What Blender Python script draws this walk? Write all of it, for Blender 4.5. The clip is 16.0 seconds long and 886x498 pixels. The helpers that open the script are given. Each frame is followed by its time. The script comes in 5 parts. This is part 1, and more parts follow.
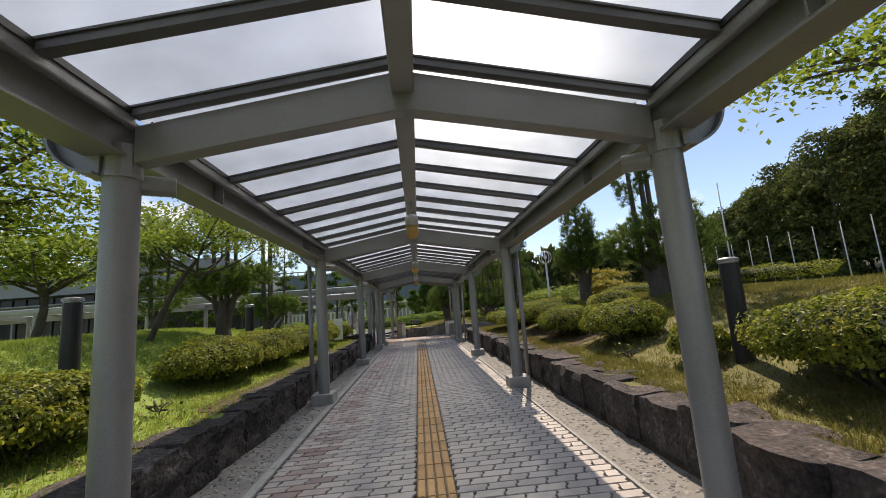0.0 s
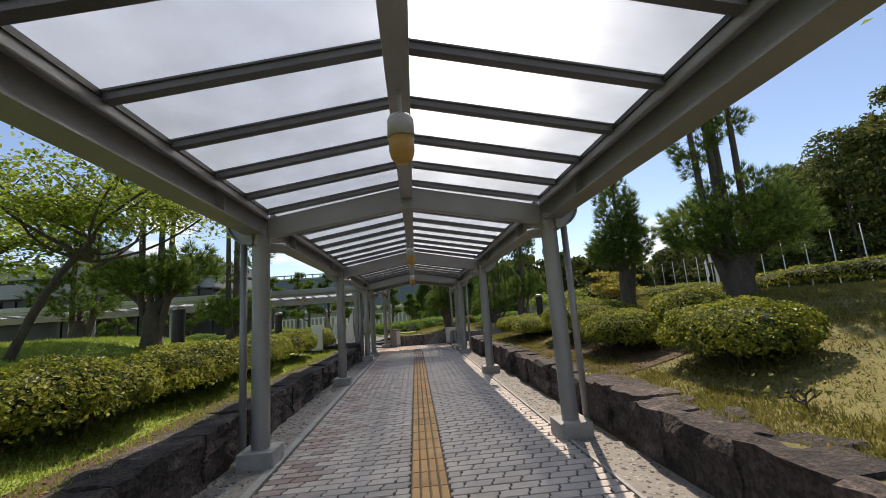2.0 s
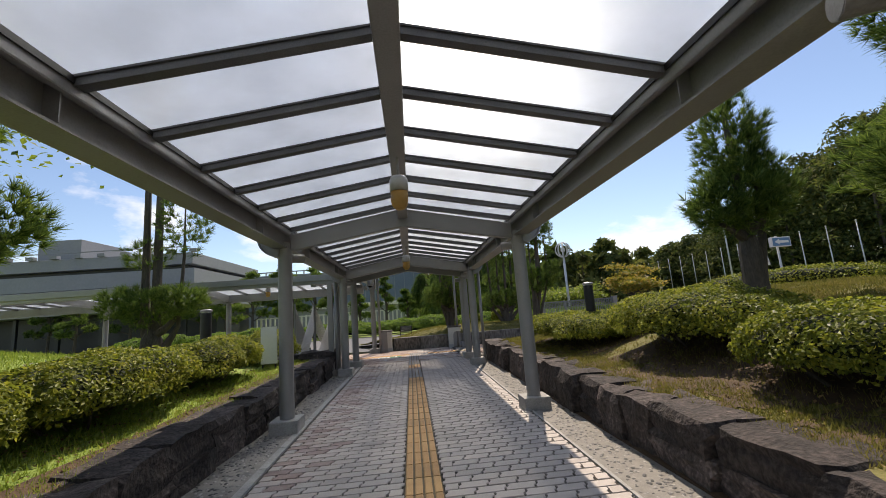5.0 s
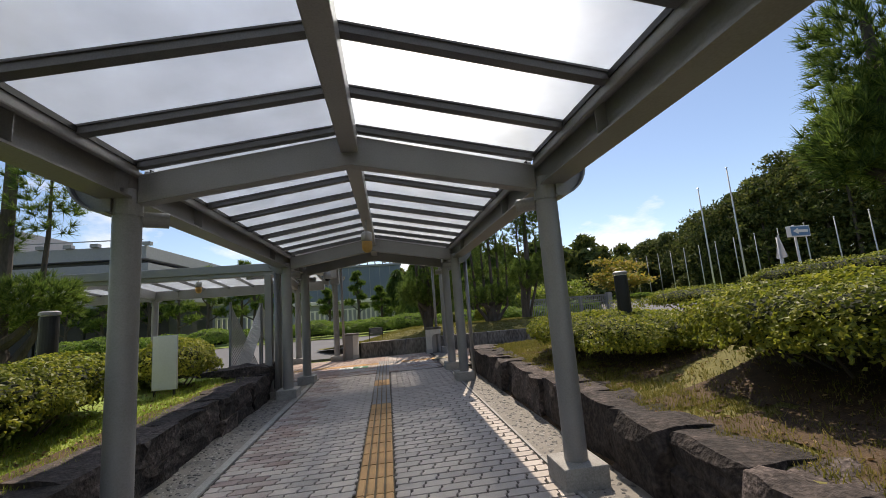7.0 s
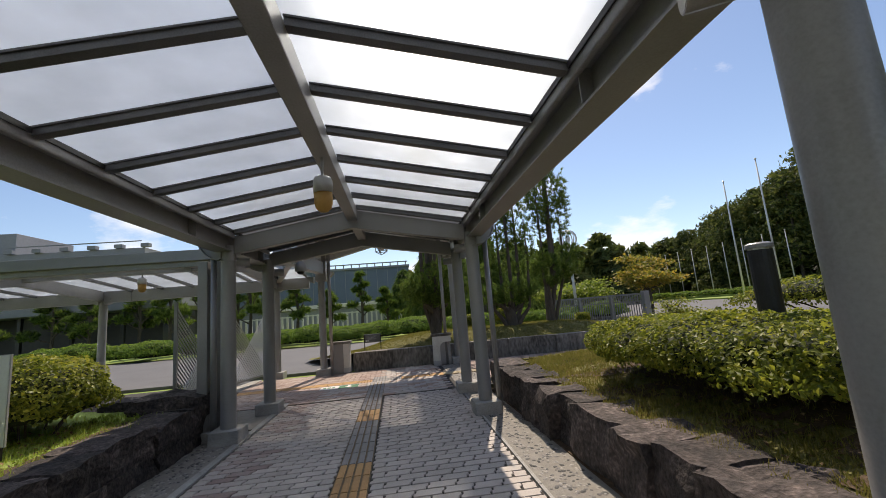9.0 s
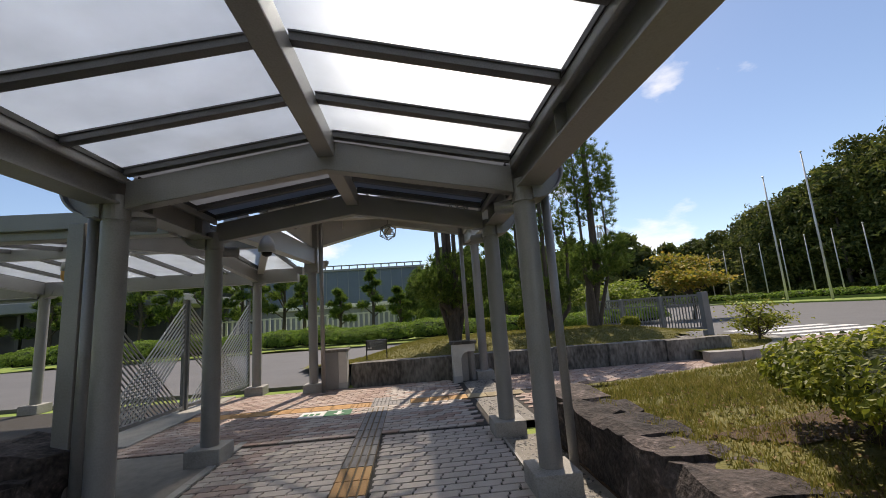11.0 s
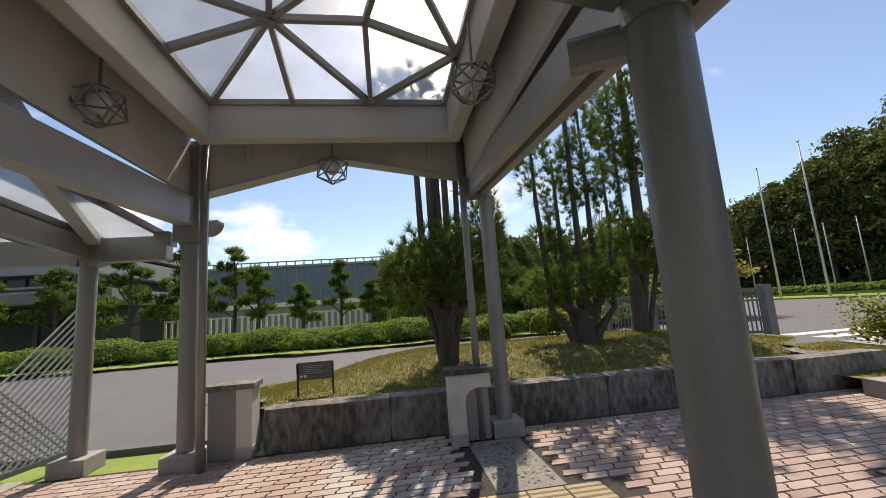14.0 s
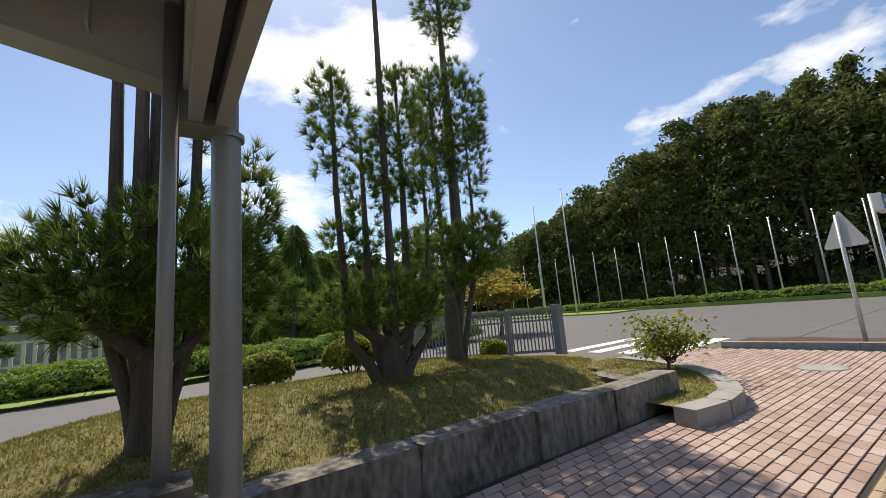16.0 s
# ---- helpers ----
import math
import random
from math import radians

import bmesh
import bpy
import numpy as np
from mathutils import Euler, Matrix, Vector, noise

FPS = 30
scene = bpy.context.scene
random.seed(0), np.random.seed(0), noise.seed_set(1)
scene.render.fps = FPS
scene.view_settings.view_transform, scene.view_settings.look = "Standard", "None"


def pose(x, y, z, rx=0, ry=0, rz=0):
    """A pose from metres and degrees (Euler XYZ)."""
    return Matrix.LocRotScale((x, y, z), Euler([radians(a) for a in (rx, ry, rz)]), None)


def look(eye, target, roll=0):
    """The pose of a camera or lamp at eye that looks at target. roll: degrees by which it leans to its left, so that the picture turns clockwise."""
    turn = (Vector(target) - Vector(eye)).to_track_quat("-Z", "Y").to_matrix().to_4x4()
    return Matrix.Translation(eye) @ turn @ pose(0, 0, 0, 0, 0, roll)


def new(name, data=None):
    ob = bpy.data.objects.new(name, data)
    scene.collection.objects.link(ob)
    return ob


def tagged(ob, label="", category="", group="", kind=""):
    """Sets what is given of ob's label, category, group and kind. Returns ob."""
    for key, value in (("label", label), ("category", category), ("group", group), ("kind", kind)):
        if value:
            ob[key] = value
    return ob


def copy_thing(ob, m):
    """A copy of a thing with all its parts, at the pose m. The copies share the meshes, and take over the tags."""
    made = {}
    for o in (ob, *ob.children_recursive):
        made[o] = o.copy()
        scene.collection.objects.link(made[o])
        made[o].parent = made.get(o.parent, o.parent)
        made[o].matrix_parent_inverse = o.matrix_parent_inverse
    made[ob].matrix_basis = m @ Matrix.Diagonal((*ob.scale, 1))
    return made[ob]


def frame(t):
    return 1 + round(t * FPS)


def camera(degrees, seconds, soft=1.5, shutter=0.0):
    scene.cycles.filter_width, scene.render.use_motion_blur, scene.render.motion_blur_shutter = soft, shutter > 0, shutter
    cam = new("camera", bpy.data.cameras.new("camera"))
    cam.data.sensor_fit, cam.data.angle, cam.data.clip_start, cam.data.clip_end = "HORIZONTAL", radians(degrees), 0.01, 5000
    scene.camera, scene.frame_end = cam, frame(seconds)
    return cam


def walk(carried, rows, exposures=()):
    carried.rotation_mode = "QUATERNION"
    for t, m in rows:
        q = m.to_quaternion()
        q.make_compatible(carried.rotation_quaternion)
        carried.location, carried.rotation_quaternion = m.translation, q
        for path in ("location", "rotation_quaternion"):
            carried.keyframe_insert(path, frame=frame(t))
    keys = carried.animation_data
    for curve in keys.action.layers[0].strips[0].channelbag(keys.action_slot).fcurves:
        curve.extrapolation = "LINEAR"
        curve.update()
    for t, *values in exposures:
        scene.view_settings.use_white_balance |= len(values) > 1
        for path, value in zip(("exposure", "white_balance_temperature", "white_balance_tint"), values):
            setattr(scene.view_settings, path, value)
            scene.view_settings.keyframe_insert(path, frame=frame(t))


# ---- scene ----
cam = camera(96.11, 16.0, soft=0.7)
# seconds, place (x right, y ahead, z up), yaw, pitch, roll
PATH = [
    (0, -0.047, 2.976, 1.342, -3.52, 8.47, 4.32),
    (0.5, -0.063, 3.605, 1.335, -3.86, 8.55, 4.39),
    (1, -0.023, 4.222, 1.329, -3.85, 8.81, 4.13),
    (1.5, -0.013, 4.812, 1.325, -3.52, 8.90, 4.18),
    (2, -0.035, 5.424, 1.332, -3.93, 9.17, 4.08),
    (2.5, -0.087, 5.997, 1.318, -4.12, 9.24, 4.03),
    (3, -0.052, 6.563, 1.315, -3.83, 9.48, 4.17),
    (3.5, -0.088, 7.117, 1.310, -3.65, 9.40, 4.28),
    (4, -0.057, 7.705, 1.320, -3.64, 9.01, 4.29),
    (6.5, 0.084, 10.649, 1.344, -7.26, 8.48, 4.29),
    (7, 0.173, 11.207, 1.365, -7.80, 8.22, 4.40),
    (7.5, 0.249, 11.780, 1.368, -7.70, 8.53, 4.34),
    (8, 0.312, 12.328, 1.358, -7.53, 8.58, 4.32),
    (8.5, 0.419, 12.928, 1.351, -7.09, 8.66, 4.50),
    (9, 0.462, 13.498, 1.334, -6.43, 8.71, 4.69),
    (9.5, 0.531, 14.083, 1.318, -5.32, 9.01, 5.01),
    (10, 0.554, 14.618, 1.306, -4.14, 9.32, 4.92),
    (10.2, 0.573, 14.825, 1.295, -4.05, 9.11, 4.69),
    (12.3, 0.480, 17.204, 1.386, -4.99, 9.34, 3.22),
    (12.5, 0.470, 17.444, 1.389, -5.17, 9.41, 3.45),
    (13, 0.473, 18.052, 1.399, -4.79, 9.43, 3.70),
    (13.5, 0.593, 18.650, 1.420, -5.01, 8.78, 3.85),
    (14, 0.708, 19.254, 1.402, -7.59, 8.46, 4.03),
    (14.5, 0.875, 19.813, 1.407, -12.21, 7.57, 4.19),
    (15, 1.059, 20.322, 1.446, -13.94, 7.46, 4.19),
    (15.5, 1.256, 20.744, 1.461, -17.38, 8.20, 4.00),
    (16, 1.628, 21.091, 1.463, -34.33, 9.09, 4.87),
]
walk(cam, [(t, pose(x, y, z, 90 + p, r, w)) for t, x, y, z, w, p, r in PATH],
     exposures=[(0.0, 0.34, 7400, 16), (4.0, 0.40, 7400, 16), (6.0, 0.28, 7350, 15), (11.0, 0.24, 7350, 15), (12.4, 0.60, 7350, 16), (13.3, 0.60, 7450, 16), (14.2, 0.36, 7550, 14), (16.0, 0.36, 7400, 12)])

# ---- world and sun ----
SUN_EL, SUN_AZ = radians(54), radians(16)  # azimuth from the walking direction towards the right
world = bpy.data.worlds.new("sky")
scene.world = world
world.use_nodes = True
wn = world.node_tree
wn.nodes.clear()
w_out = wn.nodes.new("ShaderNodeOutputWorld")
w_bg = wn.nodes.new("ShaderNodeBackground")
w_sky = wn.nodes.new("ShaderNodeTexSky")
w_sky.sky_type = "NISHITA"
w_sky.sun_disc = False
w_sky.sun_elevation = SUN_EL
w_sky.sun_rotation = SUN_AZ
w_sky.air_density, w_sky.dust_density, w_sky.ozone_density = 1.0, 0.35, 4.5
w_bg.inputs["Strength"].default_value = 0.13
# cumulus and thin streaks of cloud
w_tc = wn.nodes.new("ShaderNodeTexCoord")
w_map = wn.nodes.new("ShaderNodeMapping")
w_map.inputs["Scale"].default_value = (1.0, 1.0, 2.1)
w_map.inputs["Location"].default_value = (0.35, 0.2, 0.1)
w_noise = wn.nodes.new("ShaderNodeTexNoise")
w_noise.inputs["Scale"].default_value = 2.6
w_noise.inputs["Detail"].default_value = 9.0
w_noise.inputs["Roughness"].default_value = 0.56
w_ramp = wn.nodes.new("ShaderNodeValToRGB")
w_ramp.color_ramp.elements[0].position, w_ramp.color_ramp.elements[1].position = 0.54, 0.66
w_mix = wn.nodes.new("ShaderNodeMix")
w_mix.data_type = "RGBA"
w_mix.inputs["B"].default_value = (7.6, 7.9, 8.3, 1)
wn.links.new(w_tc.outputs["Generated"], w_map.inputs["Vector"])
wn.links.new(w_map.outputs["Vector"], w_noise.inputs["Vector"])
wn.links.new(w_noise.outputs["Fac"], w_ramp.inputs["Fac"])
wn.links.new(w_ramp.outputs["Color"], w_mix.inputs["Factor"])
wn.links.new(w_sky.outputs["Color"], w_mix.inputs["A"])
wn.links.new(w_mix.outputs["Result"], w_bg.inputs["Color"])
wn.links.new(w_bg.outputs["Background"], w_out.inputs["Surface"])

sun_data = bpy.data.lights.new("sun", "SUN")
sun_data.energy, sun_data.angle, sun_data.color = 4.2, radians(0.53), (1.0, 0.94, 0.84)
sun = new("sun", sun_data)
sun_dir = Vector((math.cos(SUN_EL) * math.sin(SUN_AZ), math.cos(SUN_EL) * math.cos(SUN_AZ), math.sin(SUN_EL)))
sun.matrix_world = look(sun_dir * 60, (0, 0, 0))


# ---- materials ----
def material(name, stops, scale=6.0, rough=0.8, metal=0.0, bump=0.0, fine=60.0, island=0.0, per_object=0.0,
             coarse=0.0, stretch=(1, 1, 1), see=0.0, spec=0.4):
    """A surface with grain at two scales. stops: colours from dark to light; island, per_object: how far each
    piece differs; see: the share of light that shines through (leaves)."""
    m = bpy.data.materials.new(name)
    m.use_nodes = True
    nt = m.node_tree
    bsdf = nt.nodes["Principled BSDF"]
    tc = nt.nodes.new("ShaderNodeTexCoord")
    mp = nt.nodes.new("ShaderNodeMapping")
    mp.inputs["Scale"].default_value = stretch
    geo = nt.nodes.new("ShaderNodeNewGeometry")
    nt.links.new(geo.outputs["Position"], mp.inputs["Vector"])
    n1 = nt.nodes.new("ShaderNodeTexNoise")
    n1.inputs["Scale"].default_value, n1.inputs["Detail"].default_value, n1.inputs["Roughness"].default_value = scale, 6.0, 0.62
    n2 = nt.nodes.new("ShaderNodeTexNoise")
    n2.inputs["Scale"].default_value, n2.inputs["Detail"].default_value = fine, 4.0
    for n in (n1, n2):
        nt.links.new(mp.outputs["Vector"], n.inputs["Vector"])
    add = nt.nodes.new("ShaderNodeMath")
    add.operation = "MULTIPLY_ADD"
    add.inputs[1].default_value = 0.45
    nt.links.new(n2.outputs["Fac"], add.inputs[0])
    half = nt.nodes.new("ShaderNodeMath")
    half.operation = "MULTIPLY"
    half.inputs[1].default_value = 0.55
    nt.links.new(n1.outputs["Fac"], half.inputs[0])
    nt.links.new(half.outputs[0], add.inputs[2])
    fac = add.outputs[0]
    for amount, node, socket in ((island, geo, "Random Per Island"), (per_object, None, "Random")):
        if amount:
            if node is None:
                node = nt.nodes.new("ShaderNodeObjectInfo")
            sh = nt.nodes.new("ShaderNodeMath")
            sh.operation = "MULTIPLY_ADD"
            sh.inputs[1].default_value = amount
            nt.links.new(node.outputs[socket], sh.inputs[0])
            sub = nt.nodes.new("ShaderNodeMath")
            sub.operation = "SUBTRACT"
            nt.links.new(fac, sub.inputs[0])
            sub.inputs[1].default_value = amount / 2
            nt.links.new(sub.outputs[0], sh.inputs[2])
            fac = sh.outputs[0]
    ramp = nt.nodes.new("ShaderNodeValToRGB")
    cr = ramp.color_ramp
    lo, hi = 0.28, 0.72
    cr.elements[0].position, cr.elements[1].position = lo, hi
    cr.elements[0].color, cr.elements[1].color = (*stops[0], 1), (*stops[-1], 1)
    for i, c in enumerate(stops[1:-1], 1):
        e = cr.elements.new(lo + (hi - lo) * i / (len(stops) - 1))
        e.color = (*c, 1)
    nt.links.new(fac, ramp.inputs["Fac"])
    nt.links.new(ramp.outputs["Color"], bsdf.inputs["Base Color"])
    bsdf.inputs["Metallic"].default_value = metal
    bsdf.inputs["Specular IOR Level"].default_value = spec
    rr = nt.nodes.new("ShaderNodeMapRange")
    rr.inputs["To Min"].default_value, rr.inputs["To Max"].default_value = max(rough - 0.12, 0.03), min(rough + 0.12, 1)
    nt.links.new(n1.outputs["Fac"], rr.inputs["Value"])
    nt.links.new(rr.outputs["Result"], bsdf.inputs["Roughness"])
    if bump:
        bp = nt.nodes.new("ShaderNodeBump")
        bp.inputs["Strength"].default_value, bp.inputs["Distance"].default_value = 0.8, bump
        nt.links.new(add.outputs[0], bp.inputs["Height"])
        nt.links.new(bp.outputs["Normal"], bsdf.inputs["Normal"])
    if see:
        tr = nt.nodes.new("ShaderNodeBsdfTranslucent")
        nt.links.new(ramp.outputs["Color"], tr.inputs["Color"])
        mx = nt.nodes.new("ShaderNodeMixShader")
        mx.inputs["Fac"].default_value = see
        nt.links.new(bsdf.outputs[0], mx.inputs[1])
        nt.links.new(tr.outputs[0], mx.inputs[2])
        nt.links.new(mx.outputs[0], nt.nodes["Material Output"].inputs["Surface"])
    return m


def sheet_material(name, colour, clear, scatter, gloss, rough=0.15, haze=0.0):
    """Glazing: part clear, part scattering, with a glossy face."""
    m = bpy.data.materials.new(name)
    m.use_nodes = True
    nt = m.node_tree
    nt.nodes.clear()
    out = nt.nodes.new("ShaderNodeOutputMaterial")
    t = nt.nodes.new("ShaderNodeBsdfTransparent")
    s = nt.nodes.new("ShaderNodeBsdfTranslucent")
    g = nt.nodes.new("ShaderNodeBsdfGlossy")
    n = nt.nodes.new("ShaderNodeTexNoise")
    n.inputs["Scale"].default_value, n.inputs["Detail"].default_value = 3.0, 7.0
    geo = nt.nodes.new("ShaderNodeNewGeometry")
    nt.links.new(geo.outputs["Position"], n.inputs["Vector"])
    r = nt.nodes.new("ShaderNodeValToRGB")
    r.color_ramp.elements[0].position, r.color_ramp.elements[1].position = 0.3, 0.7
    r.color_ramp.elements[0].color = (*[c * 0.86 for c in colour], 1)
    r.color_ramp.elements[1].color = (*colour, 1)
    nt.links.new(n.outputs["Fac"], r.inputs["Fac"])
    nt.links.new(r.outputs["Color"], s.inputs["Color"])
    nt.links.new(r.outputs["Color"], t.inputs["Color"])
    g.inputs["Roughness"].default_value = rough
    mx = nt.nodes.new("ShaderNodeMixShader")
    mx.inputs["Fac"].default_value = scatter / (clear + scatter)
    nt.links.new(t.outputs[0], mx.inputs[1])
    if haze:
        fwd = nt.nodes.new("ShaderNodeBsdfRefraction")
        fwd.inputs["Roughness"].default_value, fwd.inputs["IOR"].default_value = 0.62, 1.3
        nt.links.new(r.outputs["Color"], fwd.inputs["Color"])
        both = nt.nodes.new("ShaderNodeMixShader")
        both.inputs["Fac"].default_value = haze
        nt.links.new(s.outputs[0], both.inputs[1])
        nt.links.new(fwd.outputs[0], both.inputs[2])
        nt.links.new(both.outputs[0], mx.inputs[2])
    else:
        nt.links.new(s.outputs[0], mx.inputs[2])
    fr = nt.nodes.new("ShaderNodeFresnel")
    fr.inputs["IOR"].default_value = 1.45
    k = nt.nodes.new("ShaderNodeMath")
    k.operation = "MULTIPLY"
    k.inputs[1].default_value = gloss
    nt.links.new(fr.outputs[0], k.inputs[0])
    m2 = nt.nodes.new("ShaderNodeMixShader")
    nt.links.new(k.outputs[0], m2.inputs["Fac"])
    nt.links.new(mx.outputs[0], m2.inputs[1])
    nt.links.new(g.outputs[0], m2.inputs[2])
    nt.links.new(m2.outputs[0], out.inputs["Surface"])
    return m


STEEL = material("painted_steel", [(0.21, 0.205, 0.20), (0.27, 0.265, 0.26), (0.31, 0.305, 0.30)], 2.5, 0.42, 0.25, 0.0006, 90, spec=0.5)
STEEL_LIGHT = material("light_painted_steel", [(0.36, 0.36, 0.36), (0.45, 0.45, 0.45)], 3.0, 0.42, 0.2, 0.0005, 90, spec=0.5)
RAFTER = material("dark_anodised_bar", [(0.075, 0.075, 0.075), (0.115, 0.115, 0.115), (0.15, 0.15, 0.147)], 4.0, 0.4, 0.35, 0.0004, 120)
CONCRETE = material("plinth_concrete", [(0.20, 0.195, 0.18), (0.33, 0.32, 0.30), (0.42, 0.41, 0.39)], 5.0, 0.9, 0, 0.004, 80)
PANEL = sheet_material("frosted_roof_sheet", (0.86, 0.91, 0.95), 0.40, 0.60, 0.5, 0.25, 0.5)
# Dark copy of the frosted sheet, with the entrance roof's shade in its colour.
PANEL_SHADED = sheet_material("smoked_roof_sheet", (0.34, 0.35, 0.37), 0.05, 0.95, 0.5, 0.3)
TACTILE_PALE = material("faded_tactile", [(0.30, 0.24, 0.15), (0.43, 0.36, 0.23)], 5.0, 0.8, 0, 0.002, 120, per_object=0.2)
GLASS = sheet_material("clear_roof_glass", (0.95, 0.97, 0.98), 0.55, 0.45, 0.6, 0.03, 0.6)
STONE = material("dark_wall_stone", [(0.010, 0.009, 0.009), (0.032, 0.026, 0.024), (0.085, 0.068, 0.062), (0.24, 0.19, 0.175)], 5.5, 0.92, 0, 0.06, 30, per_object=0.14)
GRANITE = material("stained_granite", [(0.018, 0.017, 0.014), (0.085, 0.078, 0.066), (0.22, 0.205, 0.18), (0.36, 0.34, 0.30)], 2.1, 0.9, 0, 0.014, 18, per_object=0.10, stretch=(1, 1, 0.4))
PAVER = material("grey_paver", [(0.31, 0.275, 0.248), (0.43, 0.385, 0.35), (0.50, 0.45, 0.41)], 2.0, 0.8, 0, 0.003, 150, per_object=0.17)
PAVER_REST = material("grey_paver_field", [(0.31, 0.275, 0.248), (0.43, 0.385, 0.35), (0.50, 0.45, 0.41)], 2.0, 0.8, 0, 0.003, 150, island=0.17)
PAVER_EDGE = material("mixed_edge_paver", [(0.23, 0.165, 0.148), (0.31, 0.24, 0.215), (0.39, 0.33, 0.30), (0.43, 0.39, 0.36)], 2.0, 0.8, 0, 0.003, 150, island=0.36)
PAVER_PINK = material("pink_paver", [(0.25, 0.17, 0.14), (0.35, 0.255, 0.215), (0.41, 0.32, 0.275), (0.46, 0.385, 0.34)], 1.6, 0.85, 0, 0.003, 150, island=0.26)
SAND = material("joint_sand", [(0.022, 0.02, 0.018), (0.06, 0.054, 0.048)], 12, 0.95, 0, 0.003, 200)
TACTILE = material("worn_yellow_tactile", [(0.32, 0.19, 0.085), (0.50, 0.29, 0.125), (0.60, 0.37, 0.165)], 4.0, 0.8, 0, 0.002, 120, per_object=0.2)
TACTILE_DIRT = material("dirty_tile_ground", [(0.10, 0.075, 0.045), (0.20, 0.145, 0.08)], 8.0, 0.9, 0, 0.002, 120)
TACTILE_GREY = material("grey_tactile", [(0.20, 0.19, 0.18), (0.31, 0.30, 0.29)], 5.0, 0.8, 0, 0.002, 120, per_object=0.15)
PEBBLE = material("pebble", [(0.07, 0.07, 0.068), (0.19, 0.18, 0.17), (0.34, 0.32, 0.29)], 20, 0.7, 0, 0.001, 150, island=0.6)
MORTAR = material("pebble_bed_mortar", [(0.15, 0.14, 0.125), (0.30, 0.28, 0.25)], 9, 0.95, 0, 0.005, 120)
LAWN_DRY = material("dry_lawn_ground", [(0.065, 0.05, 0.022), (0.12, 0.115, 0.032), (0.175, 0.16, 0.05), (0.25, 0.195, 0.085)], 2.6, 0.95, 0, 0.02, 45)
GRASS_DRY = material("dry_grass_blade", [(0.10, 0.105, 0.02), (0.20, 0.195, 0.04), (0.31, 0.25, 0.085)], 2.2, 0.7, 0, 0, 40, island=0.35, see=0.45)
SOIL = material("soil_and_litter", [(0.035, 0.022, 0.014), (0.08, 0.05, 0.028), (0.14, 0.092, 0.05)], 9, 0.95, 0, 0.02, 70)
LITTER = material("dry_litter_leaf", [(0.08, 0.045, 0.022), (0.20, 0.12, 0.055), (0.34, 0.23, 0.11)], 8, 0.8, 0, 0, 40, island=0.6, see=0.2)
LAWN = material("lawn_ground", [(0.09, 0.14, 0.03), (0.17, 0.25, 0.045), (0.24, 0.31, 0.065), (0.31, 0.30, 0.11)], 1.3, 0.95, 0, 0.02, 45)
GRASS = material("grass_blade", [(0.14, 0.21, 0.03), (0.28, 0.37, 0.055), (0.40, 0.42, 0.10)], 1.5, 0.7, 0, 0, 40, island=0.3, see=0.5)
LEAF_HEDGE = material("hedge_leaf", [(0.06, 0.085, 0.012), (0.21, 0.25, 0.03), (0.39, 0.38, 0.05)], 3.0, 0.5, 0, 0, 25, island=0.35, see=0.5)
LEAF_LOW = material("clipped_hedge_leaf", [(0.07, 0.14, 0.018), (0.17, 0.28, 0.035), (0.29, 0.39, 0.055)], 3.0, 0.55, 0, 0, 25, island=0.35, see=0.5)
LEAF_MAPLE = material("light_tree_leaf", [(0.09, 0.14, 0.015), (0.20, 0.28, 0.035), (0.32, 0.36, 0.06)], 2.0, 0.5, 0, 0, 25, island=0.35, see=0.55)
LEAF_AUTUMN = material("yellowing_leaf", [(0.14, 0.17, 0.02), (0.32, 0.29, 0.04), (0.44, 0.30, 0.05)], 2.0, 0.5, 0, 0, 25, island=0.5, see=0.5)
NEEDLE = material("cedar_needle", [(0.035, 0.07, 0.015), (0.10, 0.165, 0.03), (0.23, 0.31, 0.06)], 1.6, 0.6, 0, 0, 25, island=0.4, see=0.5)
FOREST = material("far_forest_leaf", [(0.035, 0.055, 0.013), (0.09, 0.12, 0.026), (0.18, 0.19, 0.05)], 0.4, 0.7, 0, 0, 4, island=0.5, see=0.4)
# Wood floor with the shade beneath the trees put into its colour.
FLOOR_SHADED = material("dark_wood_floor", [(0.015, 0.016, 0.008), (0.035, 0.034, 0.018)], 0.8, 0.95, 0, 0.02, 20)
# Paler than the steel: bounced light on the undersides is put into the colour.
CEILING_BOUNCE = material("pale_soffit_paint", [(0.46, 0.455, 0.44), (0.58, 0.57, 0.55)], 2.0, 0.55, 0, 0.0006, 80)
BARK = material("dark_bark", [(0.035, 0.028, 0.022), (0.085, 0.07, 0.055), (0.14, 0.115, 0.09)], 9, 0.95, 0, 0.015, 60, stretch=(1, 1, 0.25))
BUSH_SHADE = material("inner_twigs", [(0.012, 0.018, 0.006), (0.03, 0.04, 0.014)], 12, 0.95, 0, 0.02, 50)
ASPHALT = material("asphalt", [(0.085, 0.085, 0.088), (0.125, 0.125, 0.128), (0.155, 0.155, 0.157)], 0.8, 0.85, 0, 0.004, 160)
KERB = material("kerb_stone", [(0.17, 0.165, 0.15), (0.30, 0.29, 0.27), (0.38, 0.37, 0.35)], 4, 0.9, 0, 0.004, 90)
PAINT = material("road_paint", [(0.52, 0.52, 0.50), (0.78, 0.78, 0.76)], 7, 0.8, 0, 0.001, 90)
BLACK = material("black_bollard_paint", [(0.012, 0.012, 0.013), (0.028, 0.028, 0.03)], 5, 0.45, 0, 0.0005, 90)
WHITE = material("white_sheet", [(0.62, 0.62, 0.60), (0.75, 0.75, 0.73)], 4, 0.6, 0, 0, 60)
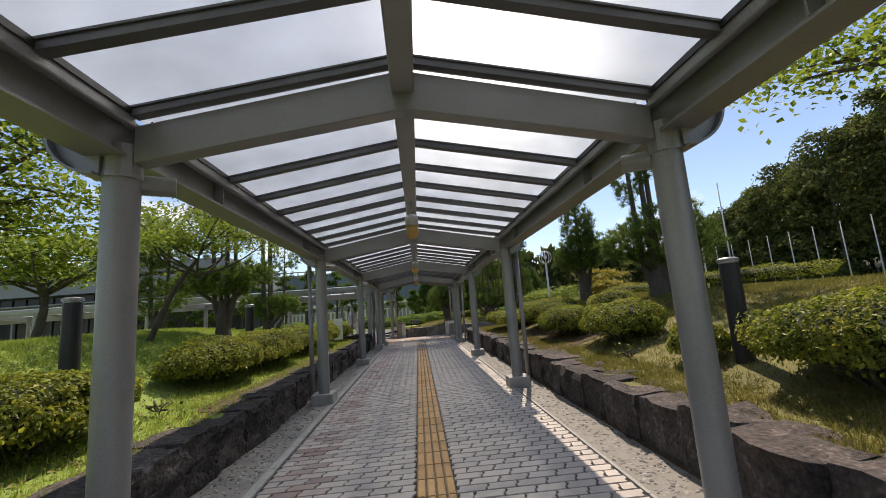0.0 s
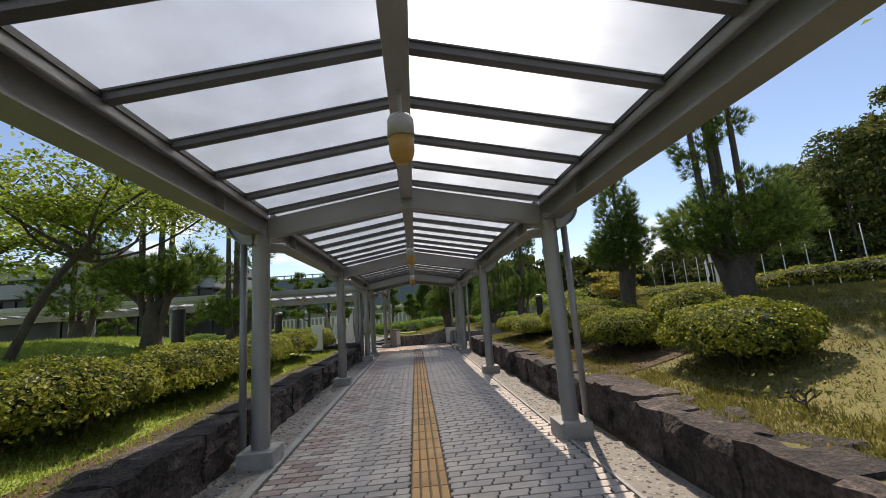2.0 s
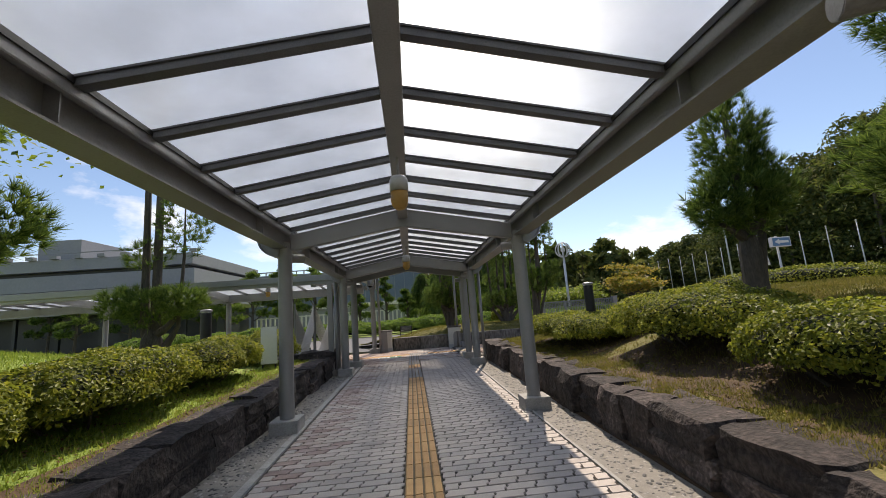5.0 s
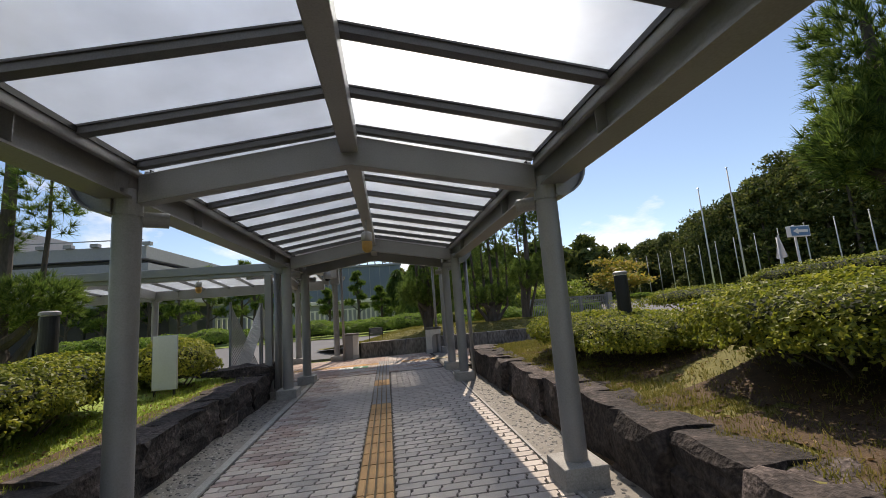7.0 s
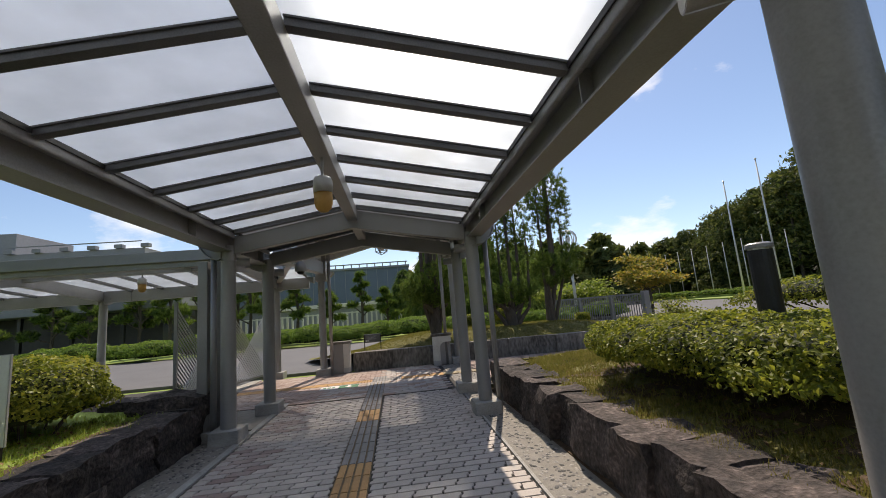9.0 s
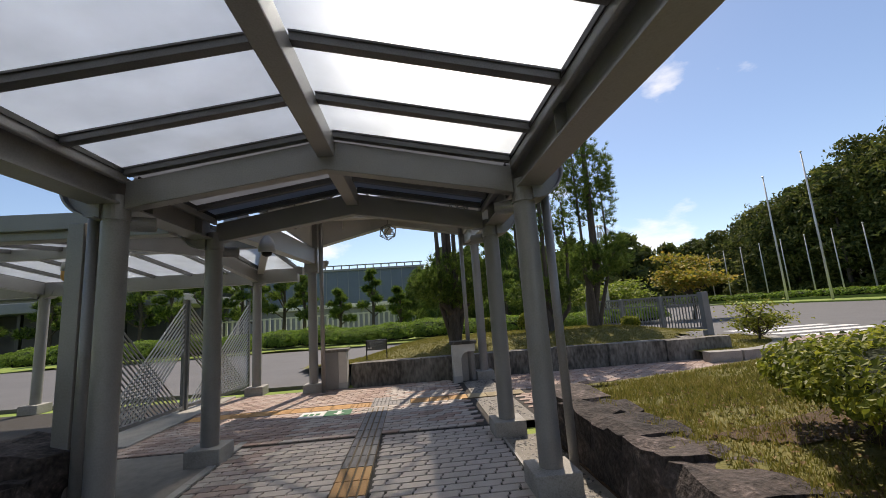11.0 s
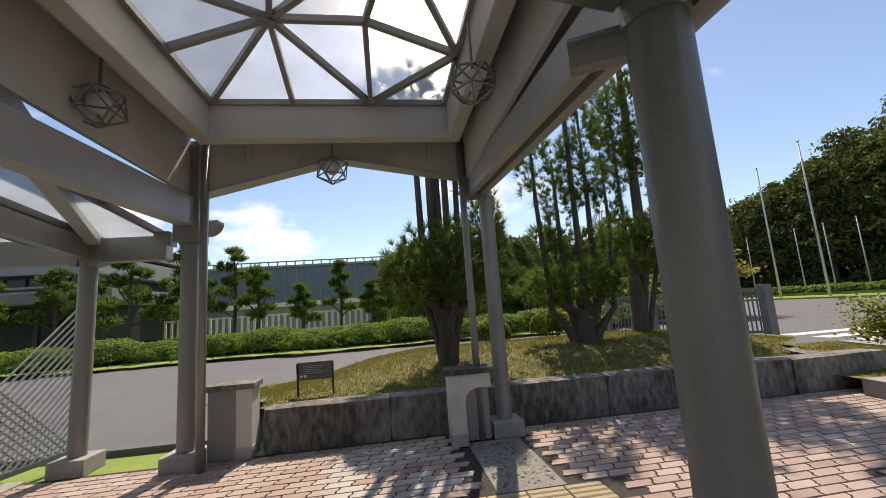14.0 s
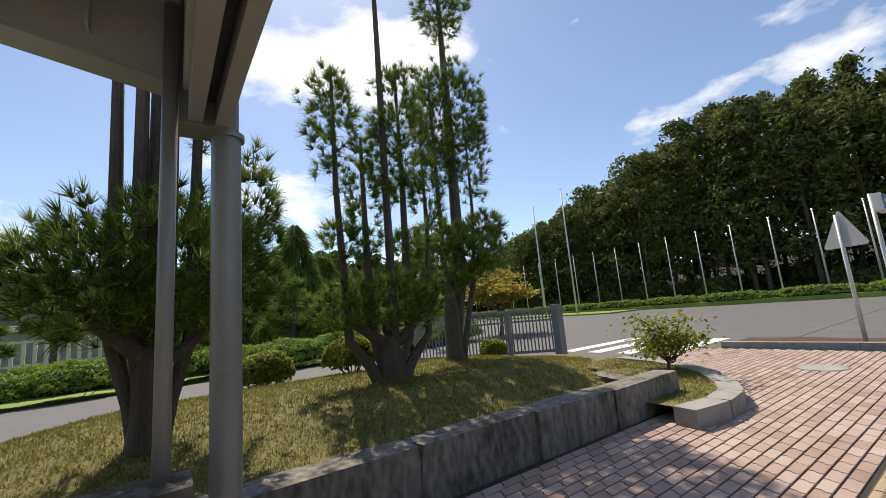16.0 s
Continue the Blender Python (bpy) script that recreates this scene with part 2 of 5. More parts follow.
PILLAR = material("pale_pillar_panel", [(0.42, 0.41, 0.37), (0.58, 0.57, 0.52), (0.64, 0.63, 0.58)], 3, 0.7, 0, 0.001, 70)
LAMP_AMBER = material("amber_diffuser", [(0.55, 0.36, 0.12), (0.66, 0.45, 0.17)], 5, 0.35, 0, 0, 40, see=0.5)
LAMP_WHITE = material("opal_glass", [(0.70, 0.70, 0.68), (0.80, 0.80, 0.78)], 5, 0.25, 0, 0, 40, see=0.4)
FLAGPOLE = material("flagpole_white", [(0.50, 0.50, 0.49), (0.62, 0.62, 0.61)], 3, 0.35, 0.3, 0, 60)
BUILD_GREY = material("grey_building", [(0.20, 0.21, 0.225), (0.27, 0.28, 0.295)], 0.3, 0.7, 0, 0.01, 4)
BUILD_BLUE = material("blue_slate_cladding", [(0.10, 0.135, 0.18), (0.15, 0.19, 0.245)], 0.4, 0.6, 0, 0.01, 5)
# Near-black for windows, and for shade painted into recessed storeys and the arcade.
BUILD_SHADE_WINDOW = material("dark_recess", [(0.02, 0.021, 0.024), (0.035, 0.037, 0.04)], 0.5, 0.4, 0, 0, 5)
GATE = material("gate_grey_paint", [(0.17, 0.175, 0.18), (0.235, 0.24, 0.245)], 4, 0.4, 0.35, 0.0005, 80)
SIGN_GREEN = material("green_marking", [(0.04, 0.13, 0.07), (0.07, 0.19, 0.10)], 6, 0.8, 0, 0, 80)
SIGN_BLUE = material("blue_sign", [(0.10, 0.20, 0.34), (0.13, 0.25, 0.42)], 6, 0.4, 0, 0, 80)
BRASS_FAC = material("board_face", [(0.10, 0.11, 0.11), (0.16, 0.17, 0.17)], 6, 0.45, 0.2, 0, 80)


# ---- mesh helpers ----
def empty(name, at=(0, 0, 0), label="", category="", group="", kind=""):
    ob = new(name)
    ob.location = at
    return tagged(ob, label, category, group, kind)


def hang(ob, parent):
    """Makes ob a part of parent, at the place where it is."""
    if parent is not None:
        bpy.context.view_layer.update()
        ob.parent = parent
        m = parent.matrix_basis if parent.parent is None else parent.parent.matrix_basis @ parent.matrix_parent_inverse @ parent.matrix_basis
        ob.matrix_parent_inverse = m.inverted()
    return ob


def part(name, bm, mat, parent=None, label="", smooth=False):
    me = bpy.data.meshes.new(name)
    bm.normal_update()
    bm.to_mesh(me)
    bm.free()
    me.materials.append(mat)
    if smooth:
        me.shade_smooth()
    ob = new(name, me)
    if parent is not None:
        ob.parent = parent
        m = parent.matrix_basis.copy()
        if parent.parent is not None:
            m = parent.parent.matrix_basis @ parent.matrix_parent_inverse @ m
        ob.matrix_parent_inverse = m.inverted()
    return tagged(ob, label)


def soup(name, verts, faces, mat, parent=None, label="", smooth=False):
    me = bpy.data.meshes.new(name)
    me.from_pydata(verts if isinstance(verts, list) else verts.tolist(), [], faces if isinstance(faces, list) else faces.tolist())
    me.materials.append(mat)
    if smooth:
        me.shade_smooth()
    ob = new(name, me)
    if parent is not None:
        ob.parent = parent
        m = parent.matrix_basis.copy()
        if parent.parent is not None:
            m = parent.parent.matrix_basis @ parent.matrix_parent_inverse @ m
        ob.matrix_parent_inverse = m.inverted()
    return tagged(ob, label)


def again(ob, x, y, z, parent, turn=0.0, size=(1, 1, 1)):
    """A piece that shares ob's mesh, at a place of its own."""
    o = new(ob.name.split(".")[0], ob.data)
    o.matrix_basis = Matrix.LocRotScale((x, y, z), Euler((0, 0, turn)), size)
    o.parent = parent
    o.matrix_parent_inverse = parent.matrix_basis.inverted()
    return o


def box(bm, x0, x1, y0, y1, z0, z1, bevel=0.0):
    v = [bm.verts.new(c) for c in ((x0, y0, z0), (x1, y0, z0), (x1, y1, z0), (x0, y1, z0), (x0, y0, z1), (x1, y0, z1), (x1, y1, z1), (x0, y1, z1))]
    fs = [bm.faces.new([v[i] for i in q]) for q in ((0, 3, 2, 1), (4, 5, 6, 7), (0, 1, 5, 4), (1, 2, 6, 5), (2, 3, 7, 6), (3, 0, 4, 7))]
    if bevel:
        bmesh.ops.bevel(bm, geom=list({e for f in fs for e in f.edges}), offset=bevel, segments=2, affect="EDGES", profile=0.6)
    return bm


def boxed(*a, bevel=0.0):
    return box(bmesh.new(), *a, bevel=bevel)


def prism(bm, outline, a, b):
    """A solid between two copies of an outline: each end is a function from (u, v) to a place."""
    lo = [bm.verts.new(a(u, v)) for u, v in outline]
    hi = [bm.verts.new(b(u, v)) for u, v in outline]
    n = len(outline)
    bm.faces.new(lo[::-1])
    bm.faces.new(hi)
    for i in range(n):
        bm.faces.new((lo[i], lo[(i + 1) % n], hi[(i + 1) % n], hi[i]))
    bmesh.ops.recalc_face_normals(bm, faces=bm.faces)
    return bm


def tube(bm, rings, sides=14, close=True):
    """A tube through rings of (place, radius)."""
    loops, n = [], len(rings)
    for i, (c, r) in enumerate(rings):
        c = Vector(c)
        d = (Vector(rings[min(i + 1, n - 1)][0]) - Vector(rings[max(i - 1, 0)][0]))
        if d.length < 1e-6:
            d = Vector((0, 0, 1))
        q = d.to_track_quat("Z", "Y")
        loops.append([bm.verts.new(c + q @ Vector((r * math.cos(k * math.tau / sides), r * math.sin(k * math.tau / sides), 0))) for k in range(sides)])
    for a, b in zip(loops, loops[1:]):
        for k in range(sides):
            bm.faces.new((a[k], a[(k + 1) % sides], b[(k + 1) % sides], b[k]))
    if close:
        bm.faces.new(loops[0][::-1])
        bm.faces.new(loops[-1])
    return bm


def beam(bm, a, b, w, h, up=(0, 0, 1)):
    """A rectangular bar from a to b, w wide and h deep."""
    a, b = Vector(a), Vector(b)
    d = (b - a).normalized()
    s = d.cross(Vector(up)).normalized()
    u = s.cross(d)
    return prism(bm, [(-w / 2, -h / 2), (w / 2, -h / 2), (w / 2, h / 2), (-w / 2, h / 2)],
                 lambda p, q: a + s * p + u * q, lambda p, q: b + s * p + u * q)


rng = np.random.default_rng(7)


def leaves(centres, normals, size, spread=0.7, long=1.6, fold=0.25):
    """Vertices and faces of a folded leaf at each centre, facing roughly along its normal."""
    n = len(centres)
    nv = normals + rng.normal(0, spread, (n, 3))
    nv /= np.linalg.norm(nv, axis=1)[:, None] + 1e-9
    t = np.cross(nv, rng.normal(0, 1, (n, 3)))
    t /= np.linalg.norm(t, axis=1)[:, None] + 1e-9
    b = np.cross(nv, t)
    s = (size * rng.uniform(0.7, 1.3, n))[:, None]
    c = centres
    v = np.empty((n, 4, 3))
    v[:, 0] = c - t * s * long / 2
    v[:, 1] = c + b * s / 2 + nv * s * fold
    v[:, 2] = c + t * s * long / 2
    v[:, 3] = c - b * s / 2 + nv * s * fold
    i = np.arange(n)[:, None] * 4
    f = np.concatenate([i + [0, 1, 2], i + [0, 2, 3]])
    return v.reshape(-1, 3), f


def tufts(centres, ways, length, blades=12, width=0.012, cone=0.9):
    """Needle tufts: thin triangles that fan out from each centre about its way."""
    n = len(centres)
    c = np.repeat(centres, blades, 0)
    w = np.repeat(ways, blades, 0) + rng.normal(0, cone, (n * blades, 3))
    w /= np.linalg.norm(w, axis=1)[:, None] + 1e-9
    s = np.cross(w, rng.normal(0, 1, w.shape))
    s /= np.linalg.norm(s, axis=1)[:, None] + 1e-9
    ln = (length * rng.uniform(0.6, 1.2, n * blades))[:, None]
    v = np.empty((n * blades, 3, 3))
    v[:, 0], v[:, 1], v[:, 2] = c - s * width, c + s * width, c + w * ln
    return v.reshape(-1, 3), np.arange(n * blades * 3).reshape(-1, 3)


def lumpy(p, scale, amount, seed=0.0):
    return np.array([noise.noise(Vector(q) * scale + Vector((seed, seed * 1.7, seed * 0.3))) for q in p.tolist()]) * amount


# ---- ground and levels ----
BAY, F0 = 4.533, 5.2
FRAMES = [F0 + BAY * k for k in range(-2, 4)] + [20.21]
XL, XR, XC = -1.63, 1.52, -0.055


def smooth(a, b, t):
    t = min(max((t - a) / (b - a), 0), 1)
    return t * t * (3 - 2 * t)


def lawn_z(x, y):
    """Height of the planted banks beside the walkway."""
    a = abs(x)
    z = 0.40 + 0.92 * smooth(2.0, 6.2, a) - 0.75 * smooth(9.0, 15.0, a)
    end = smooth(20.6, 15.0, y) if x > 0 else smooth(20.2, 13.5, y)
    z = 0.40 + (z - 0.40) * (0.18 + 0.82 * end)
    return z + 0.025 * noise.noise(Vector((x * 0.8, y * 0.8, 0.0)))


def island_z(x, y):
    """Height of the lawn between the entrance and the road."""
    z = 0.42 + 0.26 * smooth(24.2, 25.6, y) * smooth(-1.0, 1.5, x) - 0.6 * smooth(26.8, 30.4, y)
    z -= 0.30 * smooth(0.5, -2.2, x) * smooth(24.5, 27.0, y)
    z -= 0.30 * smooth(5.5, 8.5, x)
    return max(z, 0.06) + 0.015 * noise.noise(Vector((x * 0.9, y * 0.9, 3.0)))


def grid_sheet(name, x0, x1, nx, y0, y1, ny, height, mat, keep=lambda x, y: True):
    xs, ys = np.linspace(x0, x1, nx), np.linspace(y0, y1, ny)
    verts = [(x, y, height(x, y)) for y in ys for x in xs]
    faces = [(j * nx + i, j * nx + i + 1, (j + 1) * nx + i + 1, (j + 1) * nx + i) for j in range(ny - 1) for i in range(nx - 1)
             if keep((xs[i] + xs[i + 1]) / 2, (ys[j] + ys[j + 1]) / 2)]
    return soup(name, verts, faces, mat, smooth=True)


ground = tagged(part("ground", boxed(-900, 900, -900, 900, -0.6, -0.09), LAWN), "flat grassy ground reaching the horizon", "ground", kind="structure")
road = tagged(part("road", boxed(-70, 42.5, 24.85, 35.6, -0.5, -0.012), ASPHALT), "grey worn asphalt driveway in front of the entrance", "road", kind="structure")
road_b = tagged(part("road", boxed(14.9, 42.4, -60, 24.83, -0.5, -0.014), ASPHALT), "wide grey asphalt road beside the flagpoles", "road", kind="structure")
road_c = tagged(part("road", boxed(10.5, 42.3, 35.62, 140, -0.5, -0.016), ASPHALT), "asphalt road leading away past the trees", "road", kind="structure")
bed = tagged(part("pavement", boxed(-1.43, 1.42, -9, 20.6, -0.4, -0.012), SAND), "grey interlocking block paving under the canopy", "pavement", kind="structure")
plaza = tagged(part("pavement", boxed(-14, 14.45, 20.62, 24.0, -0.4, -0.012), SAND), "pinkish block paving across the entrance", "pavement", kind="structure")
apron = tagged(part("pavement", boxed(6.6, 13.2, 24.02, 26.2, -0.4, -0.008), SAND), "pinkish block paving reaching the driveway", "pavement", kind="structure")
side_path = tagged(part("pavement", boxed(-14, -1.45, 19.3, 20.6, -0.4, -0.010), MORTAR), "pebble-dashed path beside the entrance", "pavement", kind="structure")

lawn_l = tagged(grid_sheet("lawn_left", -16, -2.02, 57, -10, 19.3, 118, lawn_z, LAWN), "sloping mown lawn beside the walkway", "lawn", kind="structure")
lawn_r = tagged(grid_sheet("lawn_right", 2.08, 13.6, 47, -10, 20.3, 122, lawn_z, LAWN_DRY), "sloping sunlit lawn with bare patches", "lawn", kind="structure")
lawn_i = tagged(grid_sheet("lawn_island", -2.6, 8.6, 57, 24.22, 30.6, 33, island_z, LAWN_DRY,
                           lambda x, y: y < 28.2 + 2.3 * smooth(-2.4, 0.5, x) - 2.2 * smooth(6, 8.6, x) and x < 6.35 + 2.2 * smooth(24.2, 26.5, y)
                           and x > -0.85 - 1.7 * smooth(24.3, 27.5, y)), "dry mown lawn on a low mound", "lawn", kind="structure")
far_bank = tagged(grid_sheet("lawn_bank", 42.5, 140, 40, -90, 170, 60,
                             lambda x, y: 0.25 + 7.0 * smooth(52, 95, x) + 0.4 * noise.noise(Vector((x * 0.1, y * 0.1, 0))), FLOOR_SHADED), "littered ground under the trees, darkened for their shade", "bank", kind="structure")

verge = tagged(part("lawn_verge", boxed(42.5, 47.5, -60, 150, -0.2, 0.36, bevel=0.05), LAWN), "grass verge under the flagpoles", "lawn", kind="structure")
# soil strips under the hedges
soil_l = tagged(grid_sheet("soil_bed", -2.6, -2.2, 6, 7.6, 18.6, 70, lambda x, y: lawn_z(x, y) + 0.012 - 0.06 * (x < -2.55), SOIL), "brown leaf litter under the hedge", "soil", kind="structure")
soil_r = tagged(grid_sheet("soil_bed", 2.3, 4.9, 40, 10.3, 18.3, 110, lambda x, y: lawn_z(x, y) + 0.012, SOIL,
                           lambda x, y: 1.0 * noise.noise(Vector((x * 1.6, y * 1.6, 4.0))) + 0.5 * noise.noise(Vector((x * 6, y * 6, 2.0))) < 0.75 - 1.0 * abs(x - 3.45)
                           + 0.35 * (y < 15.2) - 1.2 * (14.55 < y < 15.1)), "dry soil and litter under the bushes", "soil", kind="structure")


def grass(name, spots, parent_label, size=0.05, mat=GRASS):
    n = len(spots)
    c = np.repeat(np.array(spots), 3, 0) + rng.normal(0, 0.02, (n * 3, 3)) * [1, 1, 0]
    w = np.tile([0, 0, 1.0], (n * 3, 1)) + rng.normal(0, 0.45, (n * 3, 3))
    s = rng.normal(0, 1, (n * 3, 3)) * [1, 1, 0]
    s /= np.linalg.norm(s, axis=1)[:, None] + 1e-9
    h = rng.uniform(0.5, 1.3, (n * 3, 1)) * size
    v = np.empty((n * 3, 3, 3))
    v[:, 0], v[:, 1], v[:, 2] = c - s * 0.005, c + s * 0.005, c + w * h
    return tagged(soup(name, v.reshape(-1, 3), np.arange(n * 9).reshape(-1, 3), mat), parent_label, "grass", kind="stuff")


def spots(x0, x1, y0, y1, n, z, keep=lambda x, y: True):
    out = []
    while len(out) < n:
        x, y = rng.uniform(x0, x1), rng.uniform(y0, y1)
        if keep(x, y):
            out.append((x, y, z(x, y)))
    return out


grass("grass", spots(-7, -2.2, 2, 18.8, 60000, lawn_z, lambda x, y: x > -3.0 or x < -3.7 or rng.random() < 0.1), "short green lawn grass", 0.036)
grass("grass", spots(2.2, 6.4, 2, 20.2, 100000, lawn_z, lambda x, y: rng.random() < (0.85 if noise.noise(Vector((x * 1.7, y * 1.7, 9))) > -0.1 else 0.40) * (0.25 if 2.75 < x < 4.3 and y < 18.1 else 1.0)), "short patchy lawn grass", 0.032, GRASS_DRY)
grass("grass", spots(-2.3, 8.2, 24.3, 30.2, 50000, island_z, lambda x, y: y < 28.0 + 2.3 * smooth(-2.4, 0.5, x) - 2.2 * smooth(6, 8.6, x) and x < 6.3 + 2.2 * smooth(24.2, 26.5, y) and x > -0.8 - 1.6 * smooth(24.3, 27.5, y)), "dry short grass on the mound", 0.026, GRASS_DRY)


# fallen leaves on the banks
litter = np.array(spots(2.2, 5.2, 3, 19.5, 5200, lawn_z) + spots(-3.2, -2.2, 5, 18.5, 2200, lawn_z)) + [0, 0, 0.016]
lv, lf = leaves(litter, np.tile([0, 0, 1.0], (len(litter), 1)), 0.022, 0.35, 1.8, 0.2)
tagged(soup("fallen_leaves", lv, lf, LITTER), "dry brown leaves strewn over the banks", "leaf litter", kind="stuff")


# ---- retaining walls of rough stone ----
def stone_mesh(seed, mat, rough=0.05):
    bm = bmesh.new()
    bmesh.ops.create_cube(bm, size=1.0)
    bmesh.ops.subdivide_edges(bm, edges=bm.edges[:], cuts=3, use_grid_fill=True)
    for v in bm.verts:
        p = v.co.copy()
        for i in range(3):
            if abs(p[i]) > 0.49:
                q = p * 1.0
                k = 1 - 0.045 * sum((abs(p[j]) * 2) ** 4 for j in range(3) if j != i) * 0.5
                v.co[i] *= k
        v.co += Vector([noise.noise(p * 2.6 + Vector((seed * 3.1 + 7 * j, j, seed))) for j in range(3)]) * rough * 2.4
    me = bpy.data.meshes.new("stone")
    for v in bm.verts:
        v.co += Vector([noise.noise(v.co * 7.0 + Vector((seed + 5 * j, j, 1.3))) for j in range(3)]) * rough * 0.8
    bmesh.ops.triangulate(bm, faces=bm.faces[:])
    bm.to_mesh(me)
    bm.free()
    me.materials.append(mat)
    return me


ROUGH = [stone_mesh(k, STONE) for k in range(9)]
CUT = [stone_mesh(40 + k, GRANITE, 0.008) for k in range(6)]


def stone(parent, mesh, x, y, z, sx, sy, sz, turn=0.0):
    o = new("stone", mesh)
    o.matrix_basis = Matrix.LocRotScale((x, y, z), Euler((0, 0, turn)), (sx, sy, sz))
    o.parent = parent
    return o


rnd = random.Random(3)
wall_l = empty("wall_left", label="low retaining wall of rough dark stone", category="wall", kind="structure")
wall_r = empty("wall_right", label="low retaining wall of rough reddish-dark stone", category="wall", kind="structure")
for wall, side, y_end in ((wall_l, -1, 18.9), (wall_r, 1, 20.1)):
    y = -6.0
    while y < y_end:
        w = rnd.uniform(0.42, 0.8)
        x = side * (2.14 + rnd.uniform(-0.03, 0.03))
        top = 0.43 + rnd.uniform(-0.014, 0.014)
        if side < 0 or rnd.random() < 0.35:
            h = rnd.uniform(0.17, 0.24)
            stone(wall, rnd.choice(ROUGH), x, y + w / 2, h / 2 - 0.02, 0.42, w, h + 0.05)
            stone(wall, rnd.choice(ROUGH), x + side * 0.02, y + w / 2, (h + top) / 2, 0.46, w * 1.0, top - h + 0.02)
        else:
            stone(wall, rnd.choice(ROUGH), x, y + w / 2, top / 2 - 0.03, 0.50, w, top + 0.07)
        y += w - 0.03
# the ends: boulders at the left, a squared corner at the right that turns along the pavement
for x, y, sx, sy, sz in ((-2.3, 19.0, 0.75, 0.7, 0.66), (-2.85, 19.3, 0.8, 0.55, 0.58), (-3.6, 19.4, 0.9, 0.5, 0.5), (-4.5, 19.4, 1.0, 0.5, 0.45), (-5.5, 19.4, 1.1, 0.5, 0.45), (-6.6, 19.4, 1.2, 0.5, 0.45)):
    stone(wall_l, rnd.choice(ROUGH), x, y, sz * 0.4, sx, sy, sz, rnd.uniform(-0.2, 0.2))
x = 2.45
while x < 13.2:
    w = rnd.uniform(0.5, 0.8)
    hgt = 0.40 - 0.02 * (x - 2.4)
    stone(wall_r, rnd.choice(ROUGH), x + w / 2, 20.25 + rnd.uniform(-0.03, 0.03), hgt / 2 - 0.03, w, 0.4, hgt + 0.08)
    x += w - 0.02

wall_i = empty("wall_entrance", label="low stained granite retaining wall opposite the walkway", category="wall", kind="structure")
x = -0.72
while x < 6.6:
    w = rnd.uniform(0.75, 1.5)
    stone(wall_i, rnd.choice(CUT), x + w / 2, 24.16 - 0.05 * smooth(2, 6, x), 0.20, w, 0.30, 0.50 - 0.05 * smooth(3, 6.5, x))
    x += w - 0.02
for k in range(5):
    stone(wall_i, rnd.choice(CUT), 6.75 + 0.12 * k, 24.3 + 0.42 * k, 0.17, 0.3, 0.5, 0.44, -0.2)


# ---- block paving ----
def paver_shape(l, w, z0, z1, zig):
    """Top outline with stepped short ends, and its sides."""
    a, b = l / 2, w / 2
    pts = [(-a - zig, -b), (a - zig, -b), (a - zig, -b * 0.25), (a + zig, b * 0.25), (a + zig, b), (-a + zig, b), (-a + zig, b * 0.25), (-a - zig, -b * 0.25)]
    n = len(pts)
    v = [(x, y, z0) for x, y in pts] + [(x, y, z1 - 0.004) for x, y in pts] + [(x * 0.975, y * 0.95, z1) for x, y in pts]
    f = [tuple(range(2 * n, 3 * n))]
    for r in (0, 1):
        f += [(r * n + i, r * n + (i + 1) % n, (r + 1) * n + (i + 1) % n, (r + 1) * n + i) for i in range(n)]
    return v, f


PAVE_R = 1.40
PL, PW = 0.228, 0.1135
PV, PF = paver_shape(PL - 0.015, PW - 0.014, -0.014, 0.0, 0.012)
paver_mesh = bpy.data.meshes.new("paver")
paver_mesh.from_pydata(PV, [], PF)
paver_mesh.materials.append(PAVER)


def paver_field(parent, groups, name="paver_field", shape=PV, sides=PF):
    for mat, places in groups.items():
        v = np.array(shape)
        allv = np.concatenate([v * (1, 1, 1) @ np.array([[math.cos(a), math.sin(a), 0], [-math.sin(a), math.cos(a), 0], [0, 0, 1]]) + (x, y, z) for x, y, z, a in places])
        n = len(v)
        allf = [tuple(i + k * n for i in f) for k in range(len(places)) for f in sides]
        tagged(soup(name, allv, allf, bpy.data.materials[mat], parent), "", kind="stuff")


HV, HF = paver_shape(PL / 2 - 0.015, PW - 0.014, -0.014, 0.0, 0.004)


def walkway_pavers():
    single, rest, halves = [], {"grey_paver_field": [], "mixed_edge_paver": []}, []
    row, y = 0, -2.0
    while y < 20.5:
        for side, limit in ((-1, 1.43), (1, 1.42)):
            x = 0.155
            if row % 2:
                halves.append((side * (x + PL / 4), y, rnd.uniform(-0.002, 0.001), 0))
                x += PL / 2
            while x + PL < limit + 0.02:
                z = rnd.uniform(-0.002, 0.001)
                cx = side * (x + PL / 2)
                if side < 0 and cx < -1.02 + 0.2 * rnd.random():
                    rest["mixed_edge_paver"].append((cx, y, z, 0))
                elif 6.6 < y < 9.4 and len(single) < 300:
                    single.append((cx, y, z))
                else:
                    rest["grey_paver_field"].append((cx, y, z, 0))
                x += PL
            if x + PL / 2 < limit + 0.02:
                halves.append((side * (x + PL / 4), y, rnd.uniform(-0.002, 0.001), 0))
        y += PW
        row += 1
    for x, y, z in single:
        o = new("paver", paver_mesh)
        o.location = (x, y, z)
        o.parent = bed
    paver_field(bed, rest)
    paver_field(bed, {"grey_paver_field": halves}, "half_pavers", HV, HF)


